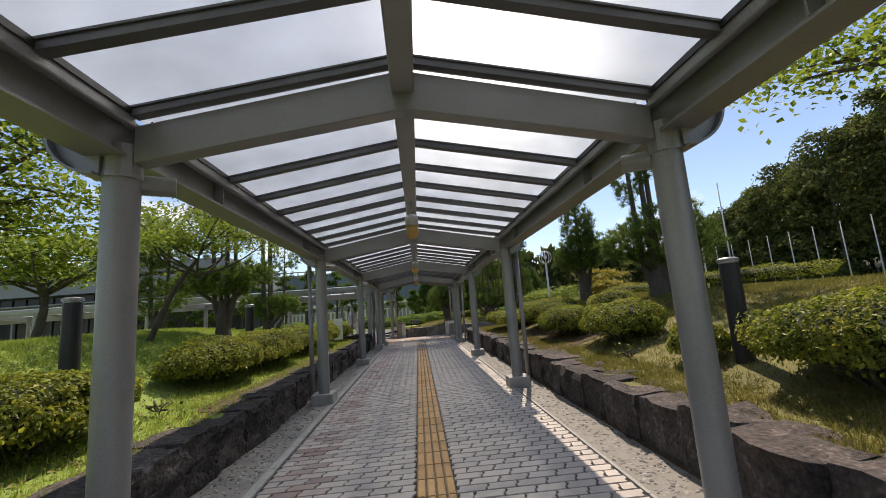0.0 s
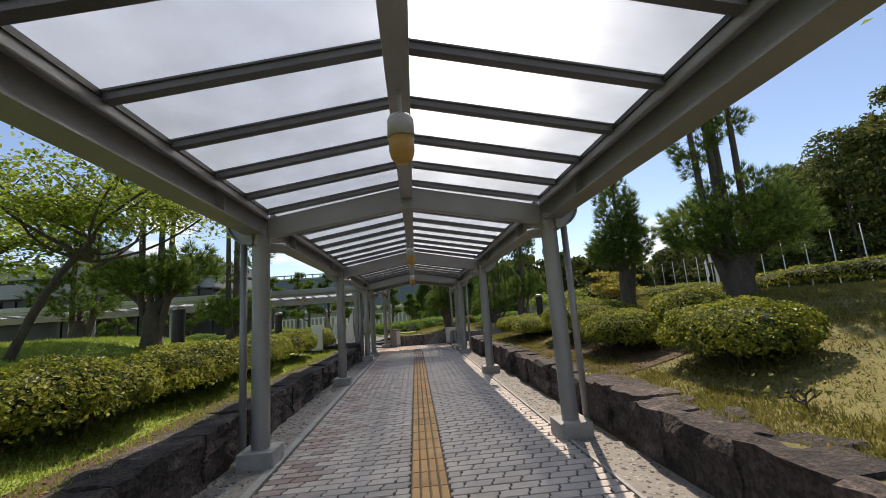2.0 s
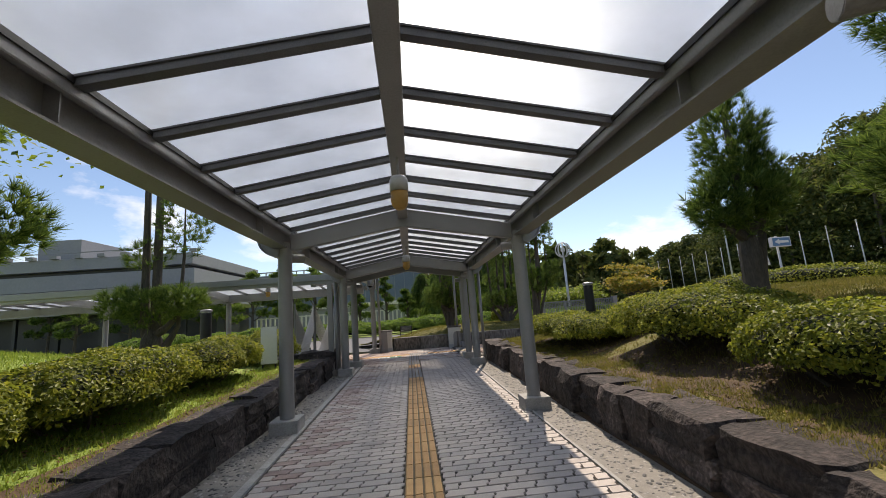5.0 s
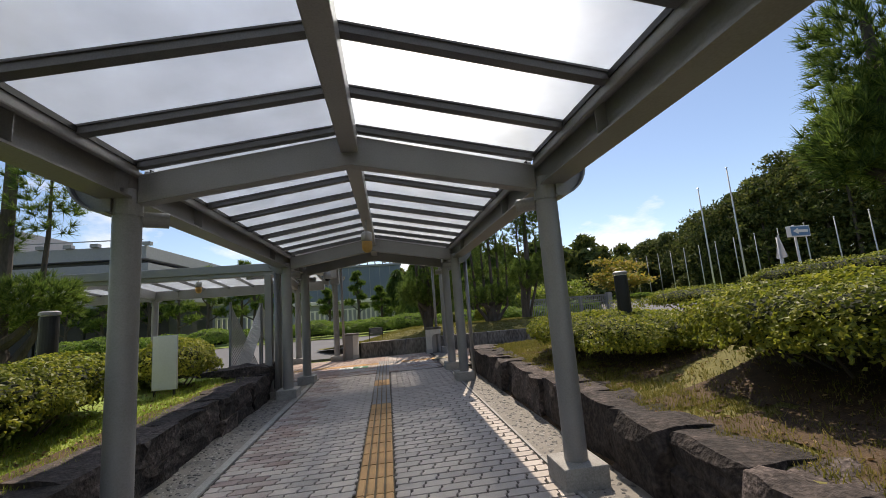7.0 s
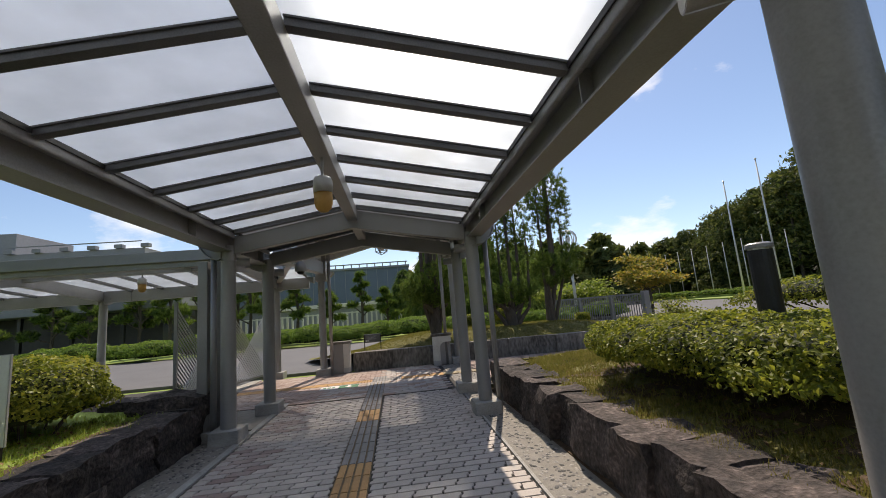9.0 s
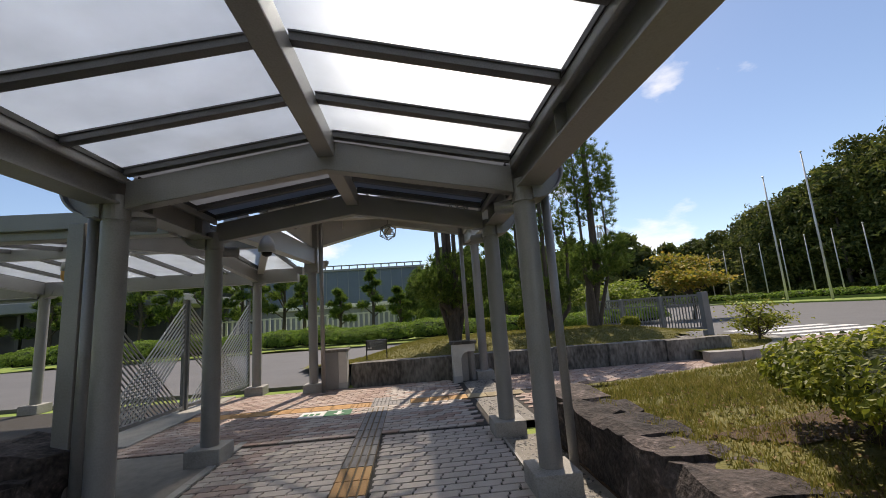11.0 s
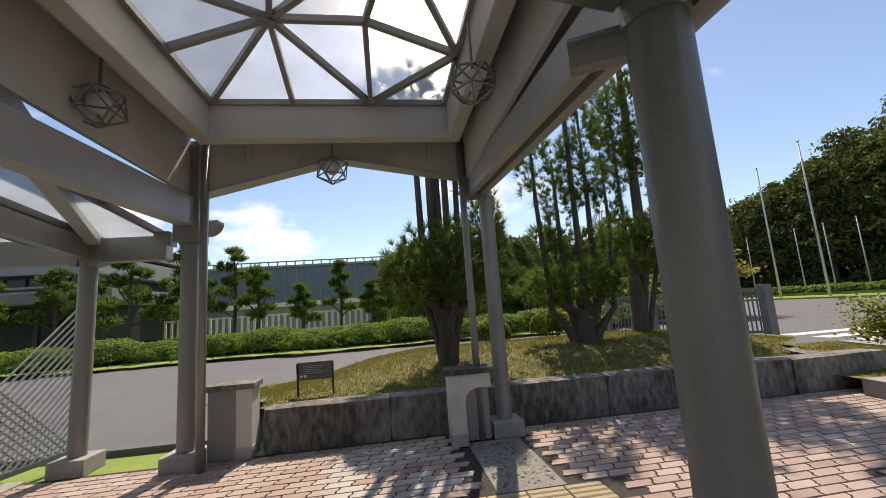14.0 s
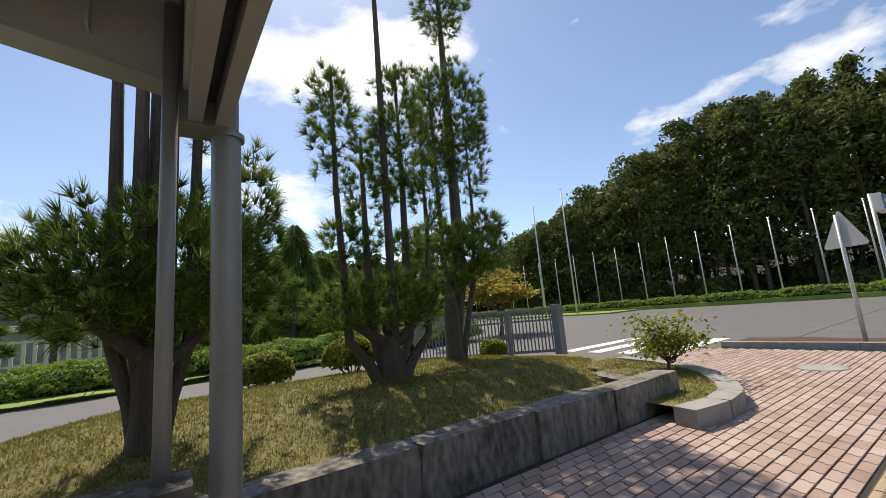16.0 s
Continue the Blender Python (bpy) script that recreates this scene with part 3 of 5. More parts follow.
def plaza_pavers():
    places = {"pink_paver": [], "grey_paver_field": []}
    y, row = 20.68, 0
    while y < 26.15:
        x = -3.2 + (row % 2) * PL / 2
        while x < 13.1:
            if y > 23.95 and x < 6.6 + 1.6 * (y - 23.6):
                x += PL
                continue
            grey = -1.0 < x < 1.5 and (y < 22.1 or x > 0.1) and rnd.random() < 0.75
            if not (22.05 < y < 22.42 and x < 2.5) and not (21.62 < y < 21.98 and x > 4.2) and not 1.34 < x < 2.1:
                places["grey_paver_field" if grey else "pink_paver"].append((x, y, rnd.uniform(-0.002, 0.001), 0))
            x += PL
        y += PW
        row += 1
    paver_field(plaza, places)


def tactile_mesh(bars, mat):
    bm = boxed(-0.148, 0.148, -0.148, 0.148, -0.012, 0.001)
    n = len(bm.faces) if bars else 0
    if bars:
        for k in range(4):
            c = -0.111 + 0.074 * k
            prism(bm, [(-0.029, 0.001), (0.029, 0.001), (0.021, 0.0065), (-0.021, 0.0065)], lambda u, v: (c + u, -0.142, v), lambda u, v: (c + u, 0.142, v))
    else:
        for i in range(5):
            for j in range(5):
                tube(bm, [((-0.12 + 0.06 * i, -0.12 + 0.06 * j, 0.001), 0.014), ((-0.12 + 0.06 * i, -0.12 + 0.06 * j, 0.0065), 0.008)], 6)
    bm.faces.ensure_lookup_table()
    for f in bm.faces[:n]:
        f.material_index = 1
    me = bpy.data.meshes.new("tactile_tile")
    bm.to_mesh(me)
    bm.free()
    me.materials.append(mat)
    me.materials.append(TACTILE_DIRT)
    return me


T_PALE = tactile_mesh(True, TACTILE_PALE)
T_BAR, T_DOT, T_GBAR, T_GDOT = tactile_mesh(True, TACTILE), tactile_mesh(False, TACTILE), tactile_mesh(True, TACTILE_GREY), tactile_mesh(False, TACTILE_GREY)


def tactile(parent, me, x, y, turn=0.0):
    o = new("tactile_tile", me)
    o.matrix_basis = Matrix.LocRotScale((x, y, 0), Euler((0, 0, turn)), None)
    o.parent = parent


y = -1.85
while y < 22.0:
    grey = y > 17.5 and not 18.9 < y < 19.6
    tactile(bed if y < 20.6 else plaza, T_GBAR if grey else T_BAR, -0.02 * smooth(17, 20, y), y)
    y += 0.3
for k in range(-9, 8):
    x = 0.30 * k
    if abs(k) < 2:
        tactile(plaza, T_GDOT if k > -1 else T_DOT, x, 22.24)
    else:
        tactile(plaza, T_BAR if k < 5 else T_PALE, x, 22.24, math.pi / 2)
for k in range(14, 41):
    tactile(plaza, T_PALE, 0.30 * k + 0.12, 21.80, math.pi / 2)
tactile(plaza, T_GDOT, 0.0, 22.55)


# pebble strips along both sides of the walkway
def pebble_strip(x0, x1, y0, y1, n, label):
    s = tagged(part("pavement", boxed(x0, x1, y0, y1, -0.3, -0.006), MORTAR), label, "pavement", kind="structure")
    base = []
    for lat, r in ((0, 1.0), (0.6, 0.72), (1.0, 0.0)):
        if r:
            base += [(r * math.cos(k * math.tau / 6), r * math.sin(k * math.tau / 6), lat * 0.6) for k in range(6)]
    base.append((0, 0, 0.55))
    bf = [(i, (i + 1) % 6, 6 + (i + 1) % 6, 6 + i) for i in range(6)] + [(6 + i, 6 + (i + 1) % 6, 12) for i in range(6)]
    base = np.array(base)
    vs, fs = [], []
    for k in range(n):
        a, sc = rng.uniform(0, math.tau), rng.uniform(0.008, 0.019)
        m = np.array([[math.cos(a), math.sin(a), 0], [-math.sin(a), math.cos(a), 0], [0, 0, 1]])
        vs.append((base * (sc * rng.uniform(1.0, 1.7), sc, sc)) @ m + (rng.uniform(x0 + 0.03, x1 - 0.03), rng.uniform(y0 + 0.02, y1 - 0.02), -0.007))
        fs += [tuple(i + 13 * k for i in f) for f in bf]
    tagged(soup("pebbles", np.concatenate(vs), fs, PEBBLE, s, smooth=True), "", kind="stuff")
    return s


pebble_strip(1.45, 1.88, -2, 20.1, 3600, "pale strip of pebbles set in mortar")
pebble_strip(-1.98, -1.52, -2, 19.2, 4000, "grey strip of pebbles set in mortar")
earth = tagged(part("soil_strip", boxed(1.882, 2.0, -2, 20.2, -0.2, 0.004), SOIL), "narrow earth strip at the wall foot", "soil", kind="structure")
pebble_strip(1.45, 2.0, 20.62, 22.06, 300, "pebble-set band across the paving")
pebble_strip(1.45, 2.0, 22.42, 23.6, 260, "pebble-set band beside the post")
for x0, x1 in ((1.42, 1.448), (-1.515, -1.435)):
    k = tagged(empty("edging"), "narrow concrete edging beside the paving", "edging", kind="structure")
    yy = -2.0
    first = None
    while yy < 20.4:
        if first is None:
            first = part("edging_block", boxed(x0, x1, yy, yy + 0.594, -0.2, 0.004, bevel=0.004), CONCRETE, k)
        else:
            again(first, 0, yy + 2.0, 0, k)
        yy += 0.6
walkway_pavers()
plaza_pavers()


# ---- the covered walkway ----
def frame_outline(e_lo, e_hi, a_lo, a_hi, xl, xr, xc):
    return [(xl, e_lo), (xc, a_lo), (xr, e_lo), (xr, e_hi), (xc, a_hi), (xl, e_hi)]


def add_post(parent, x, y, top, r=0.088, plinth=0.15, wide=0.17, mat=STEEL):
    p = part("post", tube(bmesh.new(), [((x, y, plinth - 0.005), r), ((x, y, top), r)], 24), mat, parent, smooth=True)
    mod = p.modifiers.new("edge", "EDGE_SPLIT")
    mod.split_angle = radians(50)
    part("plinth", boxed(x - wide, x + wide, y - wide, y + wide, -0.02, plinth, bevel=0.012), CONCRETE, p, "square concrete plinth")
    return p


def half_round(x, y, z, r, depth, out):
    """A trough with a round underside, open above, that points outwards along x."""
    bm = bmesh.new()
    pts = [(r * math.cos(a), r * math.sin(a)) for a in np.linspace(math.pi, math.tau, 11)]
    outline = [(-r, 0.05)] + pts + [(r, 0.05)]
    return prism(bm, outline, lambda u, v: (x + u, y - depth / 2, z + v), lambda u, v: (x + u, y + depth / 2, z + v))


def capital(parent, x, y, side):
    """The head of a post: a collar, a curved gutter shell to the outside, a drain mouth along the eave."""
    bm = bmesh.new()
    tube(bm, [((x, y, 2.17), 0.098), ((x, y, 2.20), 0.098), ((x, y, 2.20), 0.092), ((x, y, 2.36), 0.092)], 24)
    c = part("post_head", bm, STEEL, parent)
    bm = bmesh.new()
    # a curved gutter shell to the outside, open below the eave, with a plate set back in its end
    r, th = 0.255, 0.014
    arc = [k * math.pi / 18 for k in range(10)]
    outer = [(r * math.sin(t), -r * math.cos(t)) for t in arc]
    inner = [((r - th) * math.sin(t), -(r - th) * math.cos(t)) for t in reversed(arc)]
    prism(bm, outer + inner, lambda u, v: (x + side * (u + 0.055), y - 0.14, 2.425 + v), lambda u, v: (x + side * (u + 0.055), y + 0.13, 2.425 + v))
    part("gutter_shell", bm, STEEL, c, smooth=False)
    bm = bmesh.new()
    plate = [(0.0, 0.0)] + [((r - 0.016) * math.sin(t), -(r - 0.016) * math.cos(t)) for t in arc]
    prism(bm, plate, lambda u, v: (x + side * (u + 0.055), y - 0.095, 2.425 + v), lambda u, v: (x + side * (u + 0.055), y + 0.12, 2.425 + v))
    part("end_plate", bm, STEEL, c)
    a, b = Vector((x - side * 0.03, y + 0.06, 2.165)), Vector((x - side * 0.20, y + 0.15, 2.165))
    d = (b - a).normalized()
    part("drain_mouth", tube(bmesh.new(), [(a, 0.058), (b, 0.058), (b + d * 0.002, 0.052), (b - d * 0.05, 0.05)], 18), STEEL, c, smooth=False)
    # black disc set in as the shade inside the pipe
    part("mouth_shade", tube(bmesh.new(), [(b - d * 0.048, 0.049), (b - d * 0.046, 0.049)], 18), BLACK, c)
    return c


def rafter_pair(parent, y, xl, xr, xc, e, a, w=0.062, h=0.044):
    for s, x in ((-1, xl), (1, xr)):
        bm = bmesh.new()
        beam(bm, (x, y, e - h / 2), (xc + s * 0.062, y, a - h / 2), w, h)
        beam(bm, (x, y, e + 0.004), (xc + s * 0.062, y, a + 0.004), w + 0.02, 0.012)
        part("rafter", bm, RAFTER, parent)


def covered_walkway():
    c = empty("covered_walkway", (0, 0, 0), "long grey steel walkway canopy with frosted ridge roof", "canopy")
    e_lo, e_hi, a_lo, a_hi = 2.25, 2.462, 2.50, 2.745
    for i, y in enumerate(FRAMES):
        for s, x in ((-1, XL), (1, XR)):
            if i == len(FRAMES) - 1 and s < 0:
                x = -1.58
            add_post(c, x, y, 2.19)
            capital(c, x, y, s)
        bm = prism(bmesh.new(), frame_outline(e_lo, e_hi, a_lo, a_hi, XL + 0.09, XR - 0.09, XC),
                   lambda u, v: (u, y - 0.055, v), lambda u, v: (u, y + 0.055, v))
        bmesh.ops.bevel(bm, geom=bm.edges[:], offset=0.006, segments=1, affect="EDGES")
        part("portal_beam", bm, STEEL, c)
    y0, y1 = FRAMES[0] - 0.4, FRAMES[-1] + 0.05
    # eave beams: channels in bay lengths with joint plates
    for s, x in ((-1, XL), (1, XR)):
        for ya, yb in zip(FRAMES, FRAMES[1:]):
            w, m = -s * 0.03 - 0.006, -s * 0.03 + 0.006
            bm = prism(bmesh.new(), [(u + s * 0.035, v) for u, v in ((-0.10, 2.285), (0.10, 2.285), (0.10, 2.30), (m, 2.30), (m, 2.49), (0.10, 2.49), (0.10, 2.505), (-0.10, 2.505), (-0.10, 2.49), (w, 2.49), (w, 2.30), (-0.10, 2.30))],
                       lambda u, v: (x + u, ya + 0.001, v), lambda u, v: (x + u, yb - 0.001, v))
            part("eave_beam", bm, STEEL, c)
            for f in (0.22, 0.78):
                ym = ya + (yb - ya) * f
                part("joint_plate", boxed(x - 0.075, x + 0.075, ym - 0.004, ym + 0.004, 2.3, 2.49), STEEL, c)
            bm = boxed(x - s * 0.085 - 0.019, x - s * 0.085 + 0.019, ya + 0.056, yb - 0.056, 2.445, 2.530, bevel=0.012)
            part("inner_rail", bm, STEEL, c)
            bm = boxed(x - s * 0.110 - 0.005, x - s * 0.110 + 0.005, ya + 0.056, yb - 0.056, 2.505, 2.540)
            part("gasket", bm, BLACK, c)
            bm = boxed(x + s * 0.17 - 0.03, x + s * 0.17 + 0.03, ya, yb, 2.40, 2.56, bevel=0.008)
            part("gutter", bm, STEEL, c)
    for ya, yb in zip(FRAMES, FRAMES[1:]):
        bm = boxed(XC - 0.066, XC + 0.066, ya + 0.056, yb - 0.056, 2.60, 2.765, bevel=0.012)
        part("ridge_beam", bm, STEEL, c)
        n = round((yb - ya) / 0.57)
        step = (yb - ya) / n
        rows = [ya + 0.48 + 0.57 * k for k in range(7)] + [yb - 0.085] if n > 4 else [ya + 0.45, ya + 0.95, yb - 0.085]
        for yr in rows:
            rafter_pair(c, yr, XL + 0.108, XR - 0.108, XC, 2.535, 2.79)
        cuts = [ya - 0.10] + rows
        for k, (a, b) in enumerate(zip(cuts, cuts[1:])):
            for s, x in ((-1, XL + 0.05), (1, XR - 0.05)):
                a, b = a + 0.004 * (s > 0), b - 0.004 * (s < 0)
                bm = prism(bmesh.new(), [(x, 2.543), (XC, 2.808), (XC, 2.816), (x, 2.551)], lambda u, v: (u, a, v), lambda u, v: (u, b, v))
                # the last bay takes the sheet with shade in its colour
                part("roof_panel", bm, PANEL_SHADED if ya > 18 else PANEL, c, "frosted translucent roof sheet" if k == 0 else "")
    # downpipes beside some of the posts
    for s, x, y in ((-1, XL, FRAMES[3]), (1, XR, FRAMES[3]), (1, XR, FRAMES[5]), (-1, XL, FRAMES[5])):
        bm = tube(bmesh.new(), [((x + s * 0.20, y + 0.06, 0.0), 0.036), ((x + s * 0.20, y + 0.06, 2.25), 0.036)], 12)
        part("downpipe", bm, STEEL, c, "round grey downpipe", smooth=True)
    return c


covered_walkway()


def ridge_lamp(x, y, z):
    """A pendant with a grey cap and an amber bowl under the ridge."""
    l = empty("pendant_lamp", (x, y, z), "small pendant lamp with amber bowl under the ridge", "lamp", "ridge lamps")
    part("stem", tube(bmesh.new(), [((x, y, z - 0.16), 0.012), ((x, y, z), 0.012)], 8), STEEL, l)
    part("cap", tube(bmesh.new(), [((x, y, z - 0.29), 0.076), ((x, y, z - 0.19), 0.074), ((x, y, z - 0.165), 0.062), ((x, y, z - 0.15), 0.02)], 24), STEEL_LIGHT, l, "pale grey cap", smooth=True)
    part("bowl", tube(bmesh.new(), [((x, y, z - 0.292), 0.07), ((x, y, z - 0.37), 0.07), ((x, y, z - 0.41), 0.06), ((x, y, z - 0.438), 0.035), ((x, y, z - 0.445), 0.008)], 24), LAMP_AMBER, l, "amber plastic bowl", smooth=True)
    return l


for k in range(-1, 4):
    ridge_lamp(XC, F0 + BAY * (k - 1) + 2.32, 2.60)


# ---- the entrance roof where the walkways meet ----
def gutter_head(parent, x, y, z, s):
    bm = bmesh.new()
    r = 0.15
    pts = [(0.0, 0.0)] + [(r * math.sin(a), -r * math.cos(a)) for a in np.linspace(0, math.pi / 2, 8)]
    prism(bm, pts, lambda u, v: (x + s * (u + 0.06), y - 0.09, z + v), lambda u, v: (x + s * (u + 0.06), y + 0.09, z + v))
    part("gutter_shell", bm, STEEL, parent)


def entrance_roof():
    c = empty("entrance_roof", (0, 0, 0), "grey steel entrance canopy with triangulated glass skylight", "canopy")
    y_end, y_in = 23.8, 20.45
    for x, y, top in ((-1.41, 23.88, 2.30), (1.92, 23.80, 2.68)):
        p = add_post(c, x, y, top, 0.085)
        part("collar", tube(bmesh.new(), [((x, y, top - 0.02), 0.105), ((x, y, top + 0.015), 0.105)], 24), STEEL, p)
    part("post_head", boxed(-1.53, -1.27, 23.74, 24.0, 2.30, 3.42, bevel=0.008), STEEL, c)
    part("post_head", boxed(1.66, 1.98, 23.70, 23.92, 2.69, 3.52, bevel=0.008), STEEL, c)
    gutter_head(c, -1.30, 23.86, 2.52, 1)
    gutter_head(c, -1.52, 23.86, 2.42, -1)
    # end beam with a shallow chevron underside
    bm = prism(bmesh.new(), [(-1.27, 2.80), (0.2, 3.18), (1.66, 2.93), (1.66, 3.52), (-1.27, 3.42)], lambda u, v: (u, 23.72, v), lambda u, v: (u, 23.86, v))
    part("end_beam", bm, CEILING_BOUNCE, c)
    part("end_flange", beam(beam(bmesh.new(), (-1.27, 23.79, 2.795), (0.2, 23.79, 3.175), 0.2, 0.02), (0.2, 23.79, 3.175), (1.66, 23.79, 2.925), 0.2, 0.02), STEEL_LIGHT, c)
    for x in (-0.75, 0.8, 1.25, -0.2):
        part("stiffener", boxed(x - 0.005, x + 0.005, 23.62, 23.72, 3.12, 3.45), CEILING_BOUNCE, c)
    # skylight ring
    x0, x1, ya, yb, zb, zt = -0.98, 1.42, 20.75, 23.30, 3.24, 3.62
    part("ring_beam", boxed(x0 - 0.16, x1 + 0.16, yb, yb + 0.14, zb, zt, bevel=0.008), CEILING_BOUNCE, c)
    part("ring_beam", boxed(x0 - 0.16, x1 + 0.16, ya - 0.14, ya, zb, zt, bevel=0.008), CEILING_BOUNCE, c)
    part("ring_beam", boxed(x0 - 0.16, x0 - 0.02, ya + 0.002, yb - 0.002, zb, zt, bevel=0.008), CEILING_BOUNCE, c)
    part("ring_beam", boxed(x1 + 0.02, x1 + 0.16, ya + 0.002, yb - 0.002, zb, zt, bevel=0.008), CEILING_BOUNCE, c)
    # ceiling boards between ring and outer beams
    part("soffit", boxed(-2.0, x0 - 0.16, y_in, 23.72, 3.44, 3.50), CEILING_BOUNCE, c)
    part("soffit", boxed(x1 + 0.16, 1.90, y_in, 23.72, 3.50, 3.56), CEILING_BOUNCE, c)
    part("soffit", boxed(x0 - 0.15, x1 + 0.15, yb + 0.142, 23.72, 3.46, 3.52), CEILING_BOUNCE, c)
    part("fascia", boxed(-2.0, 1.95, ya - 0.30, ya - 0.15, 3.10, 3.6), STEEL, c)
    # outer beams down to the posts
    for x in (1.745, 1.885):
        part("outer_beam", beam(bmesh.new(), (x, 20.30, 2.62), (x, 23.72, 2.84), 0.075, 0.26), STEEL_LIGHT, c)
    # added dark bar that stands in for the shade between the two beams
    part("slot_strip", beam(bmesh.new(), (1.815, 20.32, 2.68), (1.815, 23.70, 2.90), 0.06, 0.10), RAFTER, c)
    part("outer_beam", beam(bmesh.new(), (-1.45, 20.30, 2.50), (-1.40, 23.74, 2.62), 0.16, 0.30), STEEL_LIGHT, c)
    part("side_board", boxed(1.68, 1.72, 20.3, 23.7, 2.90, 3.50), CEILING_BOUNCE, c)
    part("side_board", boxed(1.93, 1.96, 20.3, 23.7, 2.82, 3.56), CEILING_BOUNCE, c)
    part("side_board", boxed(-1.40, -1.36, 20.4, 23.72, 2.80, 3.44), CEILING_BOUNCE, c)
    part("brace", beam(bmesh.new(), (-1.0, 20.5, 2.95), (-2.5, 24.1, 2.48), 0.12, 0.24), STEEL_LIGHT, c)
    for x in (-1.18, 1.62):
        bm = tube(bmesh.new(), [((x, 23.66, 0.0), 0.04), ((x, 23.66, 3.4), 0.04)], 12)
        part("downpipe", bm, STEEL, c, smooth=True)
    # triangulated glazing: a low pyramid of bars and panes
    nx, ny = 3, 3
    nodes = {}
    for j in range(ny + 1):
        for i in range(nx + 1):
            h = 0.34 * math.sin(math.pi * i / nx) ** 0.8 * 0.5 + 0.34 * math.sin(math.pi * j / ny) ** 0.8 * 0.5
            edge = i in (0, nx) or j in (0, ny)
            shift = 0.5 * (j % 2) * (0 < i < nx)
            nodes[i, j] = Vector((x0 + (x1 - x0) * (i + shift * 0.6) / nx if not edge else x0 + (x1 - x0) * i / nx, ya + (yb - ya) * j / ny, zt + 0.01 + (0 if edge else h)))
    done = set()
    for j in range(ny):
        for i in range(nx):
            a, b, d, e = (i, j), (i + 1, j), (i + 1, j + 1), (i, j + 1)
            for tri in (((a, b, d), (a, d, e)) if (i + j) % 2 else ((a, b, e), (b, d, e))):
                p = [nodes[k] for k in tri]
                bm = bmesh.new()
                up = Vector((0, 0, 0.035))
                vs = [bm.verts.new(q + up) for q in p]
                ws = [bm.verts.new(q + up * 1.25) for q in p]
                bm.faces.new(vs[::-1])
                bm.faces.new(ws)
                for k in range(3):
                    bm.faces.new((vs[k], vs[(k + 1) % 3], ws[(k + 1) % 3], ws[k]))
                part("pane", bm, GLASS, c, "clear triangular roof pane" if not done else "")
                for k in range(3):
                    key = tuple(sorted((tri[k], tri[(k + 1) % 3])))
                    if key not in done:
                        done.add(key)
                        part("glazing_bar", beam(bmesh.new(), nodes[key[0]], nodes[key[1]], 0.05, 0.06), STEEL, c)
    return c


entrance_roof()


def cage_lamp(x, y, z, drop, r=0.185):
    """A white globe inside a faceted wire cage on a rod."""
    l = empty("cage_lamp", (x, y, z), "white globe lamp inside a faceted metal wire cage", "lamp", "entrance cage lamps")
    part("rod", tube(bmesh.new(), [((x, y, z), 0.012), ((x, y, z - drop), 0.012)], 8), STEEL, l)
    cz = z - drop - 0.1
    bm = bmesh.new()
    bmesh.ops.create_uvsphere(bm, u_segments=20, v_segments=12, radius=0.078)
    bmesh.ops.translate(bm, verts=bm.verts, vec=(x, y, cz + 0.02))
    part("globe", bm, LAMP_WHITE, l, "white opal globe", smooth=True)
    base = bmesh.new()
    bmesh.ops.create_icosphere(base, subdivisions=1, radius=r)
    bars = [(e.verts[0].co.copy(), e.verts[1].co.copy()) for e in base.edges]
    base.free()
    o = Vector((x, y, cz))
    for a, b in bars:
        a, b = Vector((a.x, a.y, a.z * 0.9)), Vector((b.x, b.y, b.z * 0.9))
        part("cage_bar", beam(bmesh.new(), o + a, o + b, 0.011, 0.011, up=(0.13, 0.31, 0.95)), GATE, l)
    return l


cage_lamp(0.16, 23.60, 3.42, 0.32)
cage_lamp(-1.27, 22.2, 3.44, 0.34)
cage_lamp(1.40, 21.9, 3.50, 0.38)


def dome_camera(x, y, z):
    d = empty("dome_camera", (x, y, z), "pale grey dome security camera under the beam", "camera")
    part("housing", tube(bmesh.new(), [((x, y, z), 0.03), ((x, y, z - 0.05), 0.07), ((x, y, z - 0.12), 0.095), ((x, y, z - 0.2), 0.10), ((x, y, z - 0.21), 0.08)], 24), STEEL_LIGHT, d, smooth=True)
    part("dome", tube(bmesh.new(), [((x, y, z - 0.21), 0.065), ((x, y, z - 0.245), 0.05), ((x, y, z - 0.26), 0.015)], 20), BLACK, d, "smoked lens dome", smooth=True)


dome_camera(-1.16, 20.62, 2.40)


